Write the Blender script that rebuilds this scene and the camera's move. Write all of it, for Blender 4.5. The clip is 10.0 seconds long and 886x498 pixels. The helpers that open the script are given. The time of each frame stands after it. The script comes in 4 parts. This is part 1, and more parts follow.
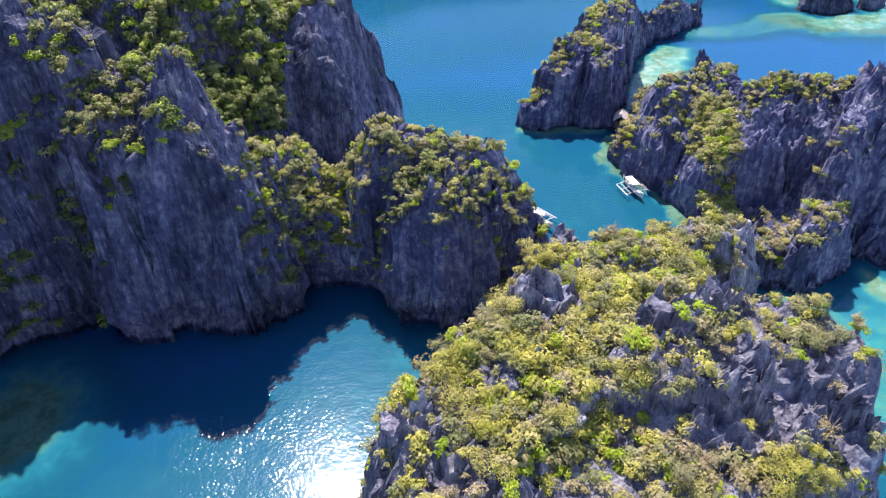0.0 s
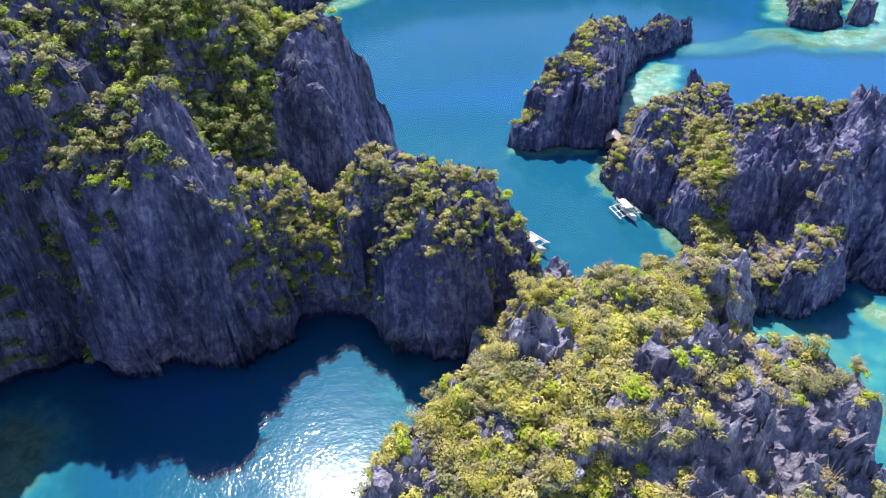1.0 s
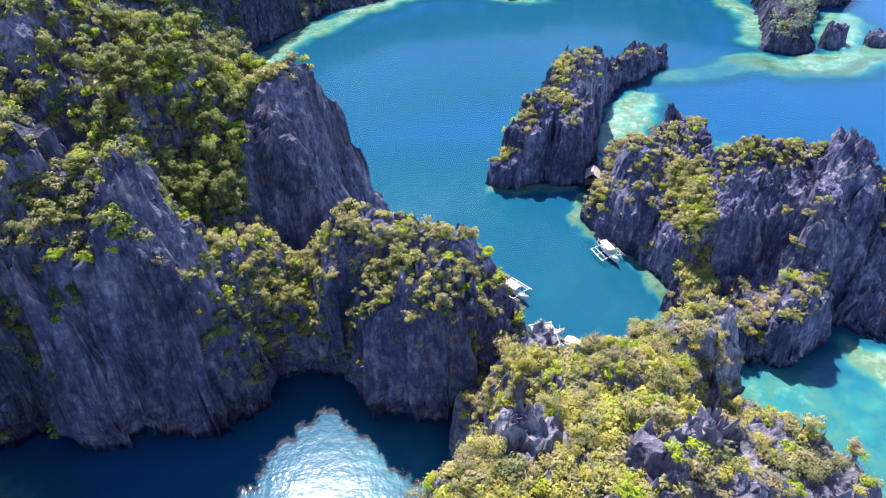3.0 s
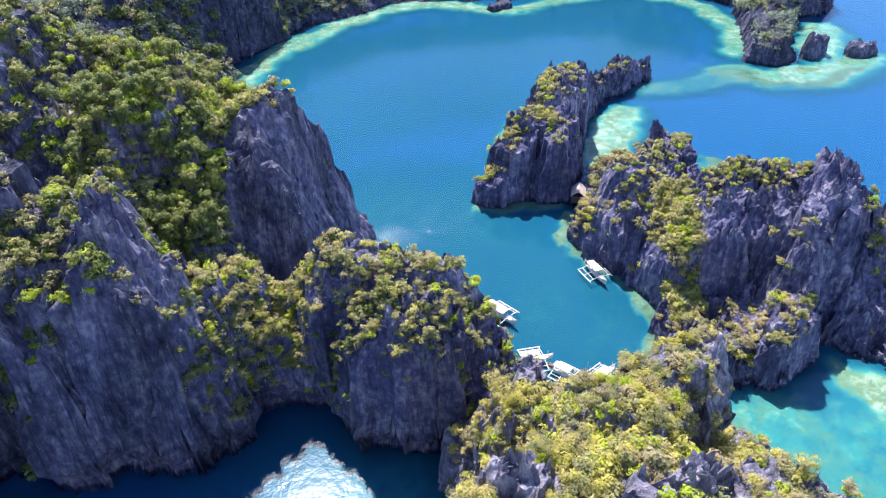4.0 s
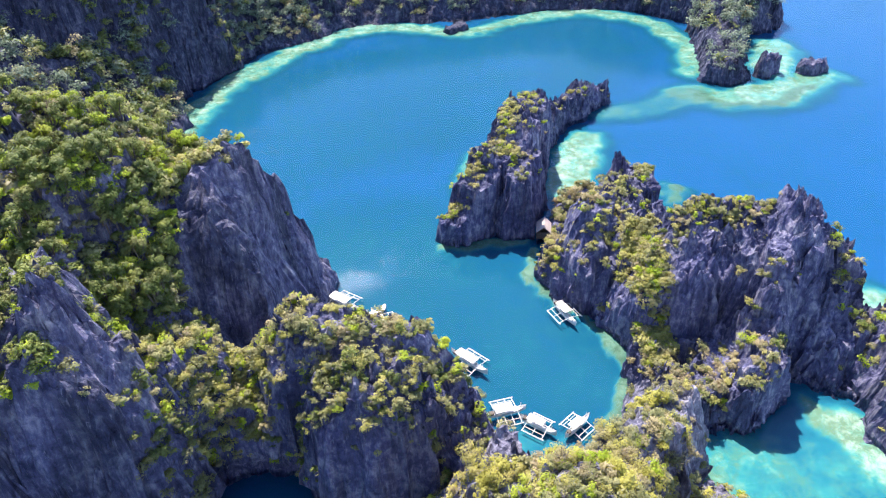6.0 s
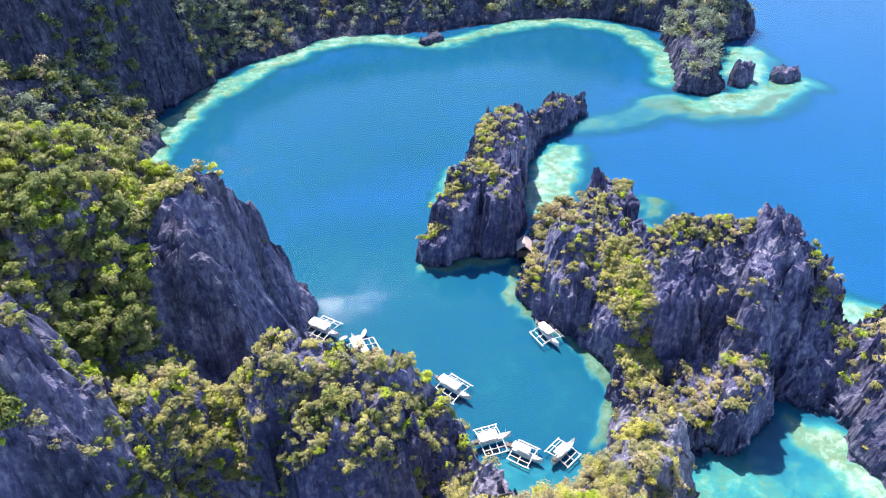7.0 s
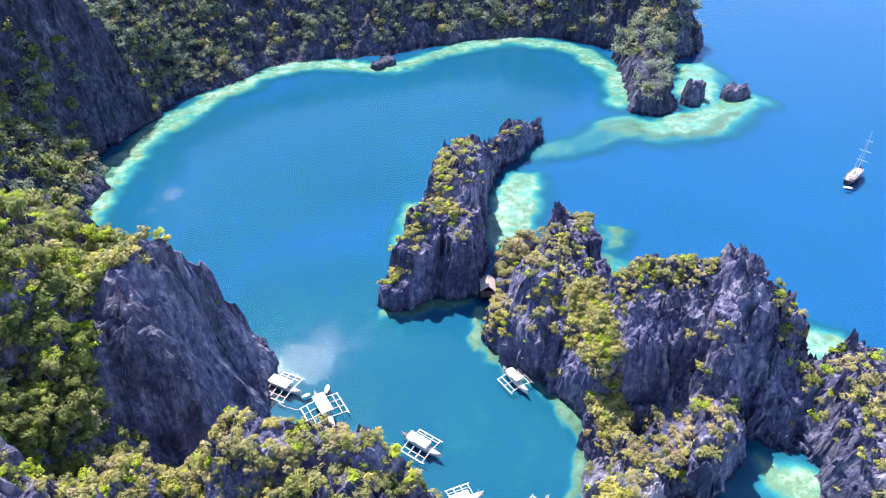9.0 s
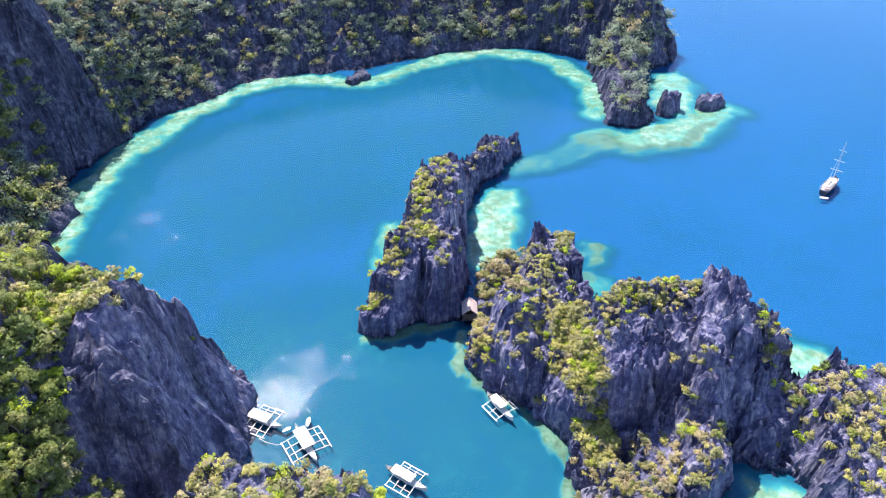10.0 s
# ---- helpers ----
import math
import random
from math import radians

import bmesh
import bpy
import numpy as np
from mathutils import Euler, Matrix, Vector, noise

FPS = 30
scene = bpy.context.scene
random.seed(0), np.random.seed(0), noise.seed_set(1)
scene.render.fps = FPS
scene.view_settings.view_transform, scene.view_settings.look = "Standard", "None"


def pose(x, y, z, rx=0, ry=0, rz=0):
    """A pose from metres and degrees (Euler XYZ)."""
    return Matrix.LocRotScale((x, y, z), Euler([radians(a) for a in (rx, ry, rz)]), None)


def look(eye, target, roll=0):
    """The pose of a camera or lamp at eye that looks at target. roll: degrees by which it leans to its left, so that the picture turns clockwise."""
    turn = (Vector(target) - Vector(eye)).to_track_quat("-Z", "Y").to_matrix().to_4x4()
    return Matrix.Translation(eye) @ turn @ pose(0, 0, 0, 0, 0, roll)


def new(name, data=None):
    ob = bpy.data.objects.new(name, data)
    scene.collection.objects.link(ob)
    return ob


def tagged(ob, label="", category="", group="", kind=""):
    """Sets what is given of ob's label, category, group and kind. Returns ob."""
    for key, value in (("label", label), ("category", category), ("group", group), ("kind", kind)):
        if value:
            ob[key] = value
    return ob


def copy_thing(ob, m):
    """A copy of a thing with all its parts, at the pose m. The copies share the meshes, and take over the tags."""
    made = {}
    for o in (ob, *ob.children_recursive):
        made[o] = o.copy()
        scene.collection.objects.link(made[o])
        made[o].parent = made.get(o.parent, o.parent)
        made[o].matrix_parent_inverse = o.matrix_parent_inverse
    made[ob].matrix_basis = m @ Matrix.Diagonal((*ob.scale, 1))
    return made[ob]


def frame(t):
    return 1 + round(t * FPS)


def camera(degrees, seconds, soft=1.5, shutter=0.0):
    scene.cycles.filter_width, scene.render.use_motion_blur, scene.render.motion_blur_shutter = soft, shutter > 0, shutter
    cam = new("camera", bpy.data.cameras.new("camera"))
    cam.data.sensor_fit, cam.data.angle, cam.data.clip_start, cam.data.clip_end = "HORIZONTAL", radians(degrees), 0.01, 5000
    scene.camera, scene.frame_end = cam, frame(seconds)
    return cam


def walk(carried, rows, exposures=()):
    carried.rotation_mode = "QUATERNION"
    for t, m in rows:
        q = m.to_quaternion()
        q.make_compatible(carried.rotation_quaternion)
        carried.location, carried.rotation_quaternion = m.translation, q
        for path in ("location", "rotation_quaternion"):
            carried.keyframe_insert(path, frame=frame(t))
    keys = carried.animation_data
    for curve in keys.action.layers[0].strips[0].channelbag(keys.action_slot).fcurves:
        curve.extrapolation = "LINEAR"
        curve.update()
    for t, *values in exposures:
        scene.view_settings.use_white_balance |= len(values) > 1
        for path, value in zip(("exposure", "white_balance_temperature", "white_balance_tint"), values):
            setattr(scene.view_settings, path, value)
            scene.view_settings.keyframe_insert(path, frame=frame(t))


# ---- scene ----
cam = camera(65.0, 10.0, 1.2)
PATH = [
    (0, (0.196, 0.526, 93.146), (0.187, 2.108, 91.922), -1.1),
    (0.5, (0.141, 2.632, 94.427), (0.143, 4.219, 93.211), -1.0),
    (1, (0.168, 4.743, 95.731), (0.183, 6.335, 94.519), -1.0),
    (1.5, (0.121, 6.848, 97.017), (0.15, 8.442, 95.81), -1.0),
    (2, (0.174, 9.065, 98.306), (0.218, 10.662, 97.103), -0.9),
    (2.5, (0.224, 11.275, 99.533), (0.284, 12.874, 98.334), -0.9),
    (4, (0.516, 17.723, 103.49), (0.635, 19.326, 102.3), -0.8),
    (4.5, (0.607, 19.891, 104.879), (0.752, 21.494, 103.691), -0.7),
    (5, (0.84, 22.116, 106.3), (1.009, 23.718, 105.114), -0.7),
    (5.5, (0.971, 24.327, 107.587), (1.166, 25.928, 106.404), -0.7),
    (7, (1.797, 31.135, 111.79), (2.079, 32.726, 110.612), -0.7),
    (7.5, (2.135, 33.381, 113.22), (2.446, 34.968, 112.043), -0.6),
    (8, (2.5, 35.673, 114.607), (2.841, 37.256, 113.433), -0.6),
    (8.5, (2.877, 38.125, 116.058), (3.247, 39.703, 114.885), -0.6),
    (9, (3.234, 40.529, 117.434), (3.632, 42.101, 116.263), -0.6),
    (9.5, (3.778, 43.089, 118.909), (4.207, 44.655, 117.741), -0.6),
    (10, (4.296, 45.429, 120.206), (4.754, 46.99, 119.042), -0.7),
]
walk(cam, [(t, look(eye, target, roll)) for t, eye, target, roll in PATH], [(0, 1.06, 6740, 20), (2.5, 1.1, 6740, 20), (5.5, 1.32, 6740, 20), (10, 1.36, 6740, 20)])


# ---- world, sun ----
SUN_AZ, SUN_EL = radians(-13.5), radians(58.0)     # azimuth from +y towards +x, and elevation
sun_dir = Vector((math.sin(SUN_AZ) * math.cos(SUN_EL), math.cos(SUN_AZ) * math.cos(SUN_EL), math.sin(SUN_EL)))
world = bpy.data.worlds.new("sky")
scene.world = world
world.use_nodes = True
wn = world.node_tree.nodes
sky = wn.new("ShaderNodeTexSky")
sky.sky_type, sky.sun_disc = "NISHITA", False
sky.sun_elevation, sky.sun_rotation = SUN_EL, SUN_AZ
sky.air_density, sky.dust_density, sky.ozone_density = 1.0, 0.2, 2.0
sky.altitude = 400.0
world.node_tree.links.new(sky.outputs[0], wn["Background"].inputs[0])
wn["Background"].inputs[1].default_value = 0.15
sun = new("sun", bpy.data.lights.new("sun", "SUN"))
sun.data.energy, sun.data.angle, sun.data.color = 4.35, radians(0.55), (1.0, 0.95, 0.84)
sun.matrix_world = look(sun_dir * 400, (0, 0, 0))


# ---- materials ----
class Nodes:
    """A node material being put together."""

    def __init__(self, name):
        self.m = bpy.data.materials.new(name)
        self.m.use_nodes = True
        self.t = self.m.node_tree
        self.out = self.t.nodes["Material Output"]
        self.b = self.t.nodes["Principled BSDF"]

    def add(self, kind, **sockets):
        n = self.t.nodes.new(kind)
        for k, v in sockets.items():
            self.put(n.inputs[k.replace("_", " ")], v)
        return n

    def put(self, socket, v):
        if isinstance(v, bpy.types.NodeSocket):
            self.t.links.new(v, socket)
        else:
            socket.default_value = v

    def place(self, sx=1.0, sy=1.0, sz=1.0):
        g = self.add("ShaderNodeNewGeometry")
        mp = self.add("ShaderNodeMapping", Vector=g.outputs["Position"], Scale=(sx, sy, sz))
        return mp.outputs[0]

    def noise(self, at, scale, detail=4.0, rough=0.55, warp=0.0):
        return self.add("ShaderNodeTexNoise", Vector=at, Scale=scale, Detail=detail, Roughness=rough, Distortion=warp).outputs["Fac"]

    def ramp(self, fac, *stops):
        r = self.add("ShaderNodeValToRGB", Fac=fac)
        e = r.color_ramp.elements
        while len(e) < len(stops):
            e.new(0.5)
        for q, (p, c) in zip(e, stops):
            q.position, q.color = p, (*c, 1) if len(c) == 3 else c
        return r.outputs["Color"]

    def grey(self, fac, a, b):
        return self.ramp(fac, (a, (0, 0, 0)), (b, (1, 1, 1)))

    def mix(self, fac, a, b, mode="MIX"):
        n = self.add("ShaderNodeMix")
        n.data_type, n.blend_type = "RGBA", mode
        self.put(n.inputs[0], fac), self.put(n.inputs[6], a), self.put(n.inputs[7], b)
        return n.outputs[2]

    def math(self, op, a, b=0.0):
        n = self.add("ShaderNodeMath")
        n.operation = op
        self.put(n.inputs[0], a), self.put(n.inputs[1], b)
        return n.outputs[0]

    def bump(self, height, strength, distance, under=None):
        n = self.add("ShaderNodeBump", Height=height, Strength=strength, Distance=distance)
        if under is not None:
            self.put(n.inputs["Normal"], under)
        return n.outputs["Normal"]


def rock_material(name, dark, mid, light, warm, growth=0.78):
    k = Nodes(name)
    streak = k.place(1, 1, 0.2)
    free = k.place()
    big = k.noise(free, 0.13, 4, 0.62, 0.6)
    rib = k.noise(streak, 0.55, 6, 0.62, 1.4)
    lump = k.noise(free, 0.6, 5, 0.62, 0.4)
    fine = k.noise(free, 3.2, 5, 0.68)
    tone = k.math("ADD", k.math("MULTIPLY", rib, 0.4), k.math("ADD", k.math("MULTIPLY", lump, 0.35), k.math("MULTIPLY", big, 0.25)))
    body = k.ramp(tone, (0.38, dark), (0.5, mid), (0.64, light))
    stain = k.grey(k.noise(streak, 0.25, 4, 0.6, 0.8), 0.55, 0.7)
    body = k.mix(k.math("MULTIPLY", stain, 0.45), body, (*warm, 1))
    pale = k.grey(k.noise(k.place(1, 1, 0.22), 1.5, 5, 0.7, 0.7), 0.59, 0.72)
    body = k.mix(k.math("MULTIPLY", pale, 0.48), body, (*light, 1))
    body = k.mix(k.math("MULTIPLY", k.grey(fine, 0.42, 0.7), 0.3), body, (*dark, 1))
    # Large dark noise patches: algae, and cliff shade put into the colour.
    algae_shade = k.grey(k.noise(k.place(1, 1, 0.3), 0.062, 5, 0.62, 1.4), 0.43, 0.57)
    body = k.mix(k.math("MULTIPLY", algae_shade, growth), body, k.mix(1.0, body, (0.22, 0.26, 0.3, 1), "MULTIPLY"))
    vein = k.grey(k.noise(k.place(1, 1, 0.09), 2.1, 4, 0.65, 0.5), 0.6, 0.68)
    body = k.mix(k.math("MULTIPLY", vein, 0.35), body, (*light, 1))
    k.put(k.b.inputs["Base Color"], body)
    k.b.inputs["Roughness"].default_value = 0.85
    k.b.inputs["Specular IOR Level"].default_value = 0.25
    flute = k.noise(k.place(1, 1, 0.13), 1.7, 3, 0.6, 0.5)
    n1 = k.bump(k.math("ADD", rib, lump), 0.6, 0.8)
    n1 = k.bump(flute, 0.75, 0.5, n1)
    k.put(k.b.inputs["Normal"], k.bump(fine, 0.6, 0.2, n1))
    return k.m


def leaf_material(name, deep, mid, bright, dry, glow=0.35):
    k = Nodes(name)
    at = k.place()
    island = k.add("ShaderNodeNewGeometry").outputs["Random Per Island"]
    clump = k.noise(at, 0.42, 3, 0.5)
    col = k.ramp(clump, (0.3, deep), (0.5, mid), (0.7, bright))
    col = k.mix(k.math("MULTIPLY", k.grey(k.noise(at, 0.17, 3, 0.6), 0.5, 0.66), 0.75), col, (*dry, 1))
    col = k.mix(k.math("MULTIPLY", island, 0.35), col, (*mid, 1))
    col = k.mix(k.math("MULTIPLY", k.grey(island, 0.75, 1.0), 0.5), col, k.mix(0.5, col, (*bright, 1)))
    k.put(k.b.inputs["Base Color"], col)
    k.b.inputs["Roughness"].default_value = 0.55
    k.b.inputs["Specular IOR Level"].default_value = 0.3
    tr = k.add("ShaderNodeBsdfTranslucent", Color=k.mix(0.5, col, (*bright, 1)))
    mx = k.add("ShaderNodeMixShader", Fac=glow)
    k.put(mx.inputs[1], k.b.outputs[0]), k.put(mx.inputs[2], tr.outputs[0])
    k.put(k.out.inputs["Surface"], mx.outputs[0])
    return k.m


def plain_material(name, a, b, scale=3.0, rough=0.5, metal=0.0, relief=0.02):
    k = Nodes(name)
    at = k.place()
    n = k.noise(at, scale, 5, 0.6)
    k.put(k.b.inputs["Base Color"], k.ramp(n, (0.3, a), (0.7, b)))
    k.b.inputs["Roughness"].default_value, k.b.inputs["Metallic"].default_value = rough, metal
    k.put(k.b.inputs["Normal"], k.bump(n, 0.4, relief))
    return k.m


ROCK = rock_material("grey_limestone", (0.034, 0.038, 0.088), (0.13, 0.134, 0.24), (0.43, 0.42, 0.5), (0.14, 0.13, 0.165))
# Sunlight is put into this lighter copy of the limestone, for the near hill.
ROCK_SUNLIT = rock_material("sunlit_limestone", (0.06, 0.062, 0.1), (0.19, 0.19, 0.27), (0.52, 0.51, 0.57), (0.2, 0.19, 0.21), 0.3)
ROCK_ISLE = rock_material("fluted_limestone", (0.034, 0.039, 0.096), (0.115, 0.122, 0.24), (0.46, 0.45, 0.53), (0.15, 0.14, 0.175), 0.55)
# The far cliff's deep shade is put into this darker copy of the limestone.
ROCK_SHADED = rock_material("shaded_limestone", (0.018, 0.024, 0.055), (0.06, 0.068, 0.125), (0.24, 0.24, 0.31), (0.07, 0.07, 0.1), 0.7)
LEAF_YELLOW = leaf_material("yellow_leaves", (0.15, 0.17, 0.045), (0.36, 0.355, 0.1), (0.5, 0.47, 0.16), (0.46, 0.39, 0.23), 0.3)
LEAF_GOLD = leaf_material("golden_leaves", (0.17, 0.175, 0.035), (0.395, 0.385, 0.078), (0.54, 0.5, 0.125), (0.46, 0.4, 0.22), 0.3)
LEAF_OLIVE = leaf_material("olive_leaves", (0.09, 0.11, 0.045), (0.23, 0.245, 0.1), (0.37, 0.36, 0.16), (0.36, 0.31, 0.2), 0.27)
LEAF_GREEN = leaf_material("green_leaves", (0.03, 0.06, 0.013), (0.105, 0.15, 0.034), (0.27, 0.31, 0.065), (0.27, 0.25, 0.09), 0.17)
LEAF_LIME = leaf_material("bright_green_leaves", (0.13, 0.22, 0.015), (0.32, 0.43, 0.03), (0.5, 0.58, 0.06), (0.4, 0.42, 0.08), 0.34)
LEAF_DRY = leaf_material("straw_leaves", (0.19, 0.16, 0.075), (0.345, 0.3, 0.155), (0.47, 0.42, 0.24), (0.3, 0.23, 0.15), 0.25)
# Distance haze is put into these cooler, paler leaf colours.
LEAF_FAR = leaf_material("hazed_hill_leaves", (0.055, 0.095, 0.07), (0.155, 0.22, 0.15), (0.29, 0.36, 0.25), (0.25, 0.28, 0.2), 0.28)
TWIG = plain_material("bare_twigs", (0.22, 0.18, 0.14), (0.38, 0.33, 0.28), 4, 0.8)
BARK = plain_material("grey_bark", (0.07, 0.06, 0.05), (0.15, 0.125, 0.105), 6, 0.85)
WHITE = plain_material("white_boat_paint", (0.66, 0.66, 0.64), (0.78, 0.78, 0.77), 1.2, 0.45)
CANVAS = plain_material("white_canvas", (0.66, 0.65, 0.62), (0.79, 0.79, 0.77), 0.8, 0.75)
BAMBOO = plain_material("pale_bamboo", (0.6, 0.57, 0.5), (0.8, 0.78, 0.72), 2.0, 0.6)
DARKWOOD = plain_material("dark_wood", (0.05, 0.04, 0.035), (0.12, 0.1, 0.085), 3.0, 0.7)
THATCH = plain_material("weathered_thatch", (0.33, 0.27, 0.25), (0.54, 0.45, 0.42), 5.0, 0.9, 0, 0.08)
NAVY = plain_material("dark_hull_paint", (0.015, 0.02, 0.035), (0.03, 0.035, 0.06), 2.0, 0.35)
TEAK = plain_material("weathered_teak", (0.4, 0.29, 0.25), (0.62, 0.5, 0.45), 2.0, 0.6)
STEEL = plain_material("pale_metal", (0.6, 0.62, 0.64), (0.75, 0.77, 0.78), 2.0, 0.35, 0.6)


def sea_bed_material():
    k = Nodes("depth_tinted_bed")
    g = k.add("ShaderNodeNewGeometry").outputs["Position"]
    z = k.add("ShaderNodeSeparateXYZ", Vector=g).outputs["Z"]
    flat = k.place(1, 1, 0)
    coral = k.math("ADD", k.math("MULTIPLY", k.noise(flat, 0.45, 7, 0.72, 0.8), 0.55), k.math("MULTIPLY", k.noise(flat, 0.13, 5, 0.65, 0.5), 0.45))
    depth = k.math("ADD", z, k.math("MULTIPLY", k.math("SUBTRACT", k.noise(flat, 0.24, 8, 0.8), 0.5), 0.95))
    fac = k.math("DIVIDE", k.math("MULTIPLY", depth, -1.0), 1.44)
    # Water absorption is put into the bed colour: bluer and darker with depth.
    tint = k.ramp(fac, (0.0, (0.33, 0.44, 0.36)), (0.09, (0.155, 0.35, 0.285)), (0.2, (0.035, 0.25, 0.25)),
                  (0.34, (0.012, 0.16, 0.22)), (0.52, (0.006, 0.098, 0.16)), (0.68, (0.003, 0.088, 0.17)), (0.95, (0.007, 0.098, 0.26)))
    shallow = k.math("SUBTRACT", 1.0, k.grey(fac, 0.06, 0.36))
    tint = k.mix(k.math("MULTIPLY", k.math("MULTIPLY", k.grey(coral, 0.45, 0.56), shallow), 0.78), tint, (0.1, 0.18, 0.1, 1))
    growth = k.add("ShaderNodeAttribute")
    growth.attribute_name = "weed"
    growth = k.math("MULTIPLY", growth.outputs["Fac"], k.math("SUBTRACT", 1.0, k.grey(fac, 0.14, 0.42)))
    tint = k.mix(k.math("MULTIPLY", growth, 0.85), tint, k.ramp(coral, (0.42, (0.13, 0.22, 0.16)), (0.58, (0.06, 0.12, 0.085))))
    broad = k.noise(flat, 0.012, 3, 0.5)
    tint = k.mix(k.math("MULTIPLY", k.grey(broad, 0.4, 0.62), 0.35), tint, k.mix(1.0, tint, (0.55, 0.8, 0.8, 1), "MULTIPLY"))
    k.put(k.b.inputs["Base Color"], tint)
    k.b.inputs["Roughness"].default_value = 1.0
    k.b.inputs["Specular IOR Level"].default_value = 0.0
    return k.m


def water_material():
    k = Nodes("sea_water")
    flat = k.place(1, 1, 0)
    chop = k.noise(flat, 1.9, 1, 0.5)
    swell = k.noise(flat, 0.5, 2, 0.5)
    breeze = k.grey(k.noise(flat, 0.035, 3, 0.55), 0.45, 0.62)
    amount = k.math("ADD", k.math("MULTIPLY", breeze, 0.1), 0.04)
    n = k.bump(chop, amount, 0.13, k.bump(swell, 0.12, 0.35))
    # cat's-paws of wind: middle, reach, cover, ripples a metre, their depth
    spread = 0.0
    for cx, cy, r, cover, rate, deep in ((-6.0, 161.0, 12.0, 0.3, 1.7, 0.1), (-3.0, 163.0, 16.0, 0.36, 1.4, 0.12), (10.0, 169.0, 18.0, 0.46, 1.4, 0.14), (-34.0, 251.0, 9.0, 0.42, 1.0, 0.36), (-27.0, 237.0, 6.0, 0.44, 1.0, 0.33), (-41.0, 242.0, 6.0, 0.44, 1.0, 0.33),
                                         (-42.0, 62.0, 46.0, 0.42, 1.5, 0.075)):
        away = k.add("ShaderNodeVectorMath")
        away.operation = "DISTANCE"
        k.put(away.inputs[0], flat), k.put(away.inputs[1], (cx, cy, 0))
        near = k.math("SUBTRACT", 1.0, k.grey(k.math("DIVIDE", away.outputs["Value"], r), 0.25, 1.0))
        near = k.math("MULTIPLY", near, k.grey(k.noise(flat, 0.16, 4, 0.6, 0.6), cover - 0.09, cover + 0.09))
        n = k.bump(k.noise(flat, rate, 2, 0.6), near, deep, n)
        spread = k.math("MAXIMUM", spread, near)
    fres = k.add("ShaderNodeFresnel", IOR=1.33, Normal=n).outputs[0]
    clear = k.add("ShaderNodeBsdfTransparent", Color=(0.93, 0.98, 1.0, 1))
    tint = k.add("ShaderNodeCombineColor", Red=k.math("ADD", 0.52, k.math("MULTIPLY", spread, 0.46)), Green=k.math("ADD", 0.62, k.math("MULTIPLY", spread, 0.36)), Blue=k.math("ADD", 0.72, k.math("MULTIPLY", spread, 0.26)))
    shine = k.add("ShaderNodeBsdfGlossy", Color=tint.outputs[0], Roughness=k.math("ADD", 0.03, k.math("MULTIPLY", spread, 0.05)), Normal=n)
    soft = k.add("ShaderNodeBsdfGlossy", Color=(0.52, 0.62, 0.72, 1), Roughness=0.2, Normal=n)
    both = k.add("ShaderNodeMixShader", Fac=k.math("SUBTRACT", 0.3, k.math("MULTIPLY", spread, 0.12)))
    k.put(both.inputs[1], shine.outputs[0]), k.put(both.inputs[2], soft.outputs[0])
    mx = k.add("ShaderNodeMixShader", Fac=fres)
    k.put(mx.inputs[1], clear.outputs[0]), k.put(mx.inputs[2], both.outputs[0])
    k.put(k.out.inputs["Surface"], mx.outputs[0])
    return k.m


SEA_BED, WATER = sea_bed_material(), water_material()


# ---- numeric noise ----
def lattice(ix, iy, iz, seed):
    h = (ix * 374761393 + iy * 668265263 + iz * 2147483647 + seed * 1274126177) & 0xFFFFFFFF
    h = ((h ^ (h >> 13)) * 1274126177) & 0xFFFFFFFF
    h = ((h ^ (h >> 16)) * 2246822519) & 0xFFFFFFFF
    return ((h ^ (h >> 15)) & 0xFFFFFF) / float(0xFFFFFF)


def value_noise(x, y, z=None, seed=0):
    """Smooth noise from 0 to 1."""
    z = np.zeros_like(x) if z is None else z
    f = [np.floor(v) for v in (x, y, z)]
    i = [v.astype(np.int64) for v in f]
    u = [(v - w) for v, w in zip((x, y, z), f)]
    u = [v * v * v * (v * (v * 6 - 15) + 10) for v in u]
    total = 0.0
    for a in (0, 1):
        for b in (0, 1):
            wxy = (u[0] if a else 1 - u[0]) * (u[1] if b else 1 - u[1])
            for c in (0, 1):
                total = total + wxy * (u[2] if c else 1 - u[2]) * lattice(i[0] + a, i[1] + b, i[2] + c, seed)
    return total


def ridged(x, y, octaves, seed):
    total, amp, norm = 0.0, 1.0, 0.0
    for o in range(octaves):
        total = total + amp * (1 - np.abs(2 * value_noise(x * 2 ** o + 17 * o, y * 2 ** o - 9 * o, None, seed + o) - 1))
        norm, amp = norm + amp, amp * 0.5
    return total / norm


def cells(x, y, seed):
    """Distance to the nearest of one scattered point a cell, and that point's own random number."""
    ix, iy = np.floor(x).astype(np.int64), np.floor(y).astype(np.int64)
    best, own = np.full(x.shape, 9.0), np.zeros(x.shape)
    zero = np.zeros_like(ix)
    for a in (-1, 0, 1):
        for b in (-1, 0, 1):
            cx = ix + a + lattice(ix + a, iy + b, zero, seed)
            cy = iy + b + lattice(ix + a, iy + b, zero, seed + 1)
            d = np.hypot(x - cx, y - cy)
            near = d < best
            best = np.where(near, d, best)
            own = np.where(near, lattice(ix + a, iy + b, zero, seed + 2), own)
    return best, own


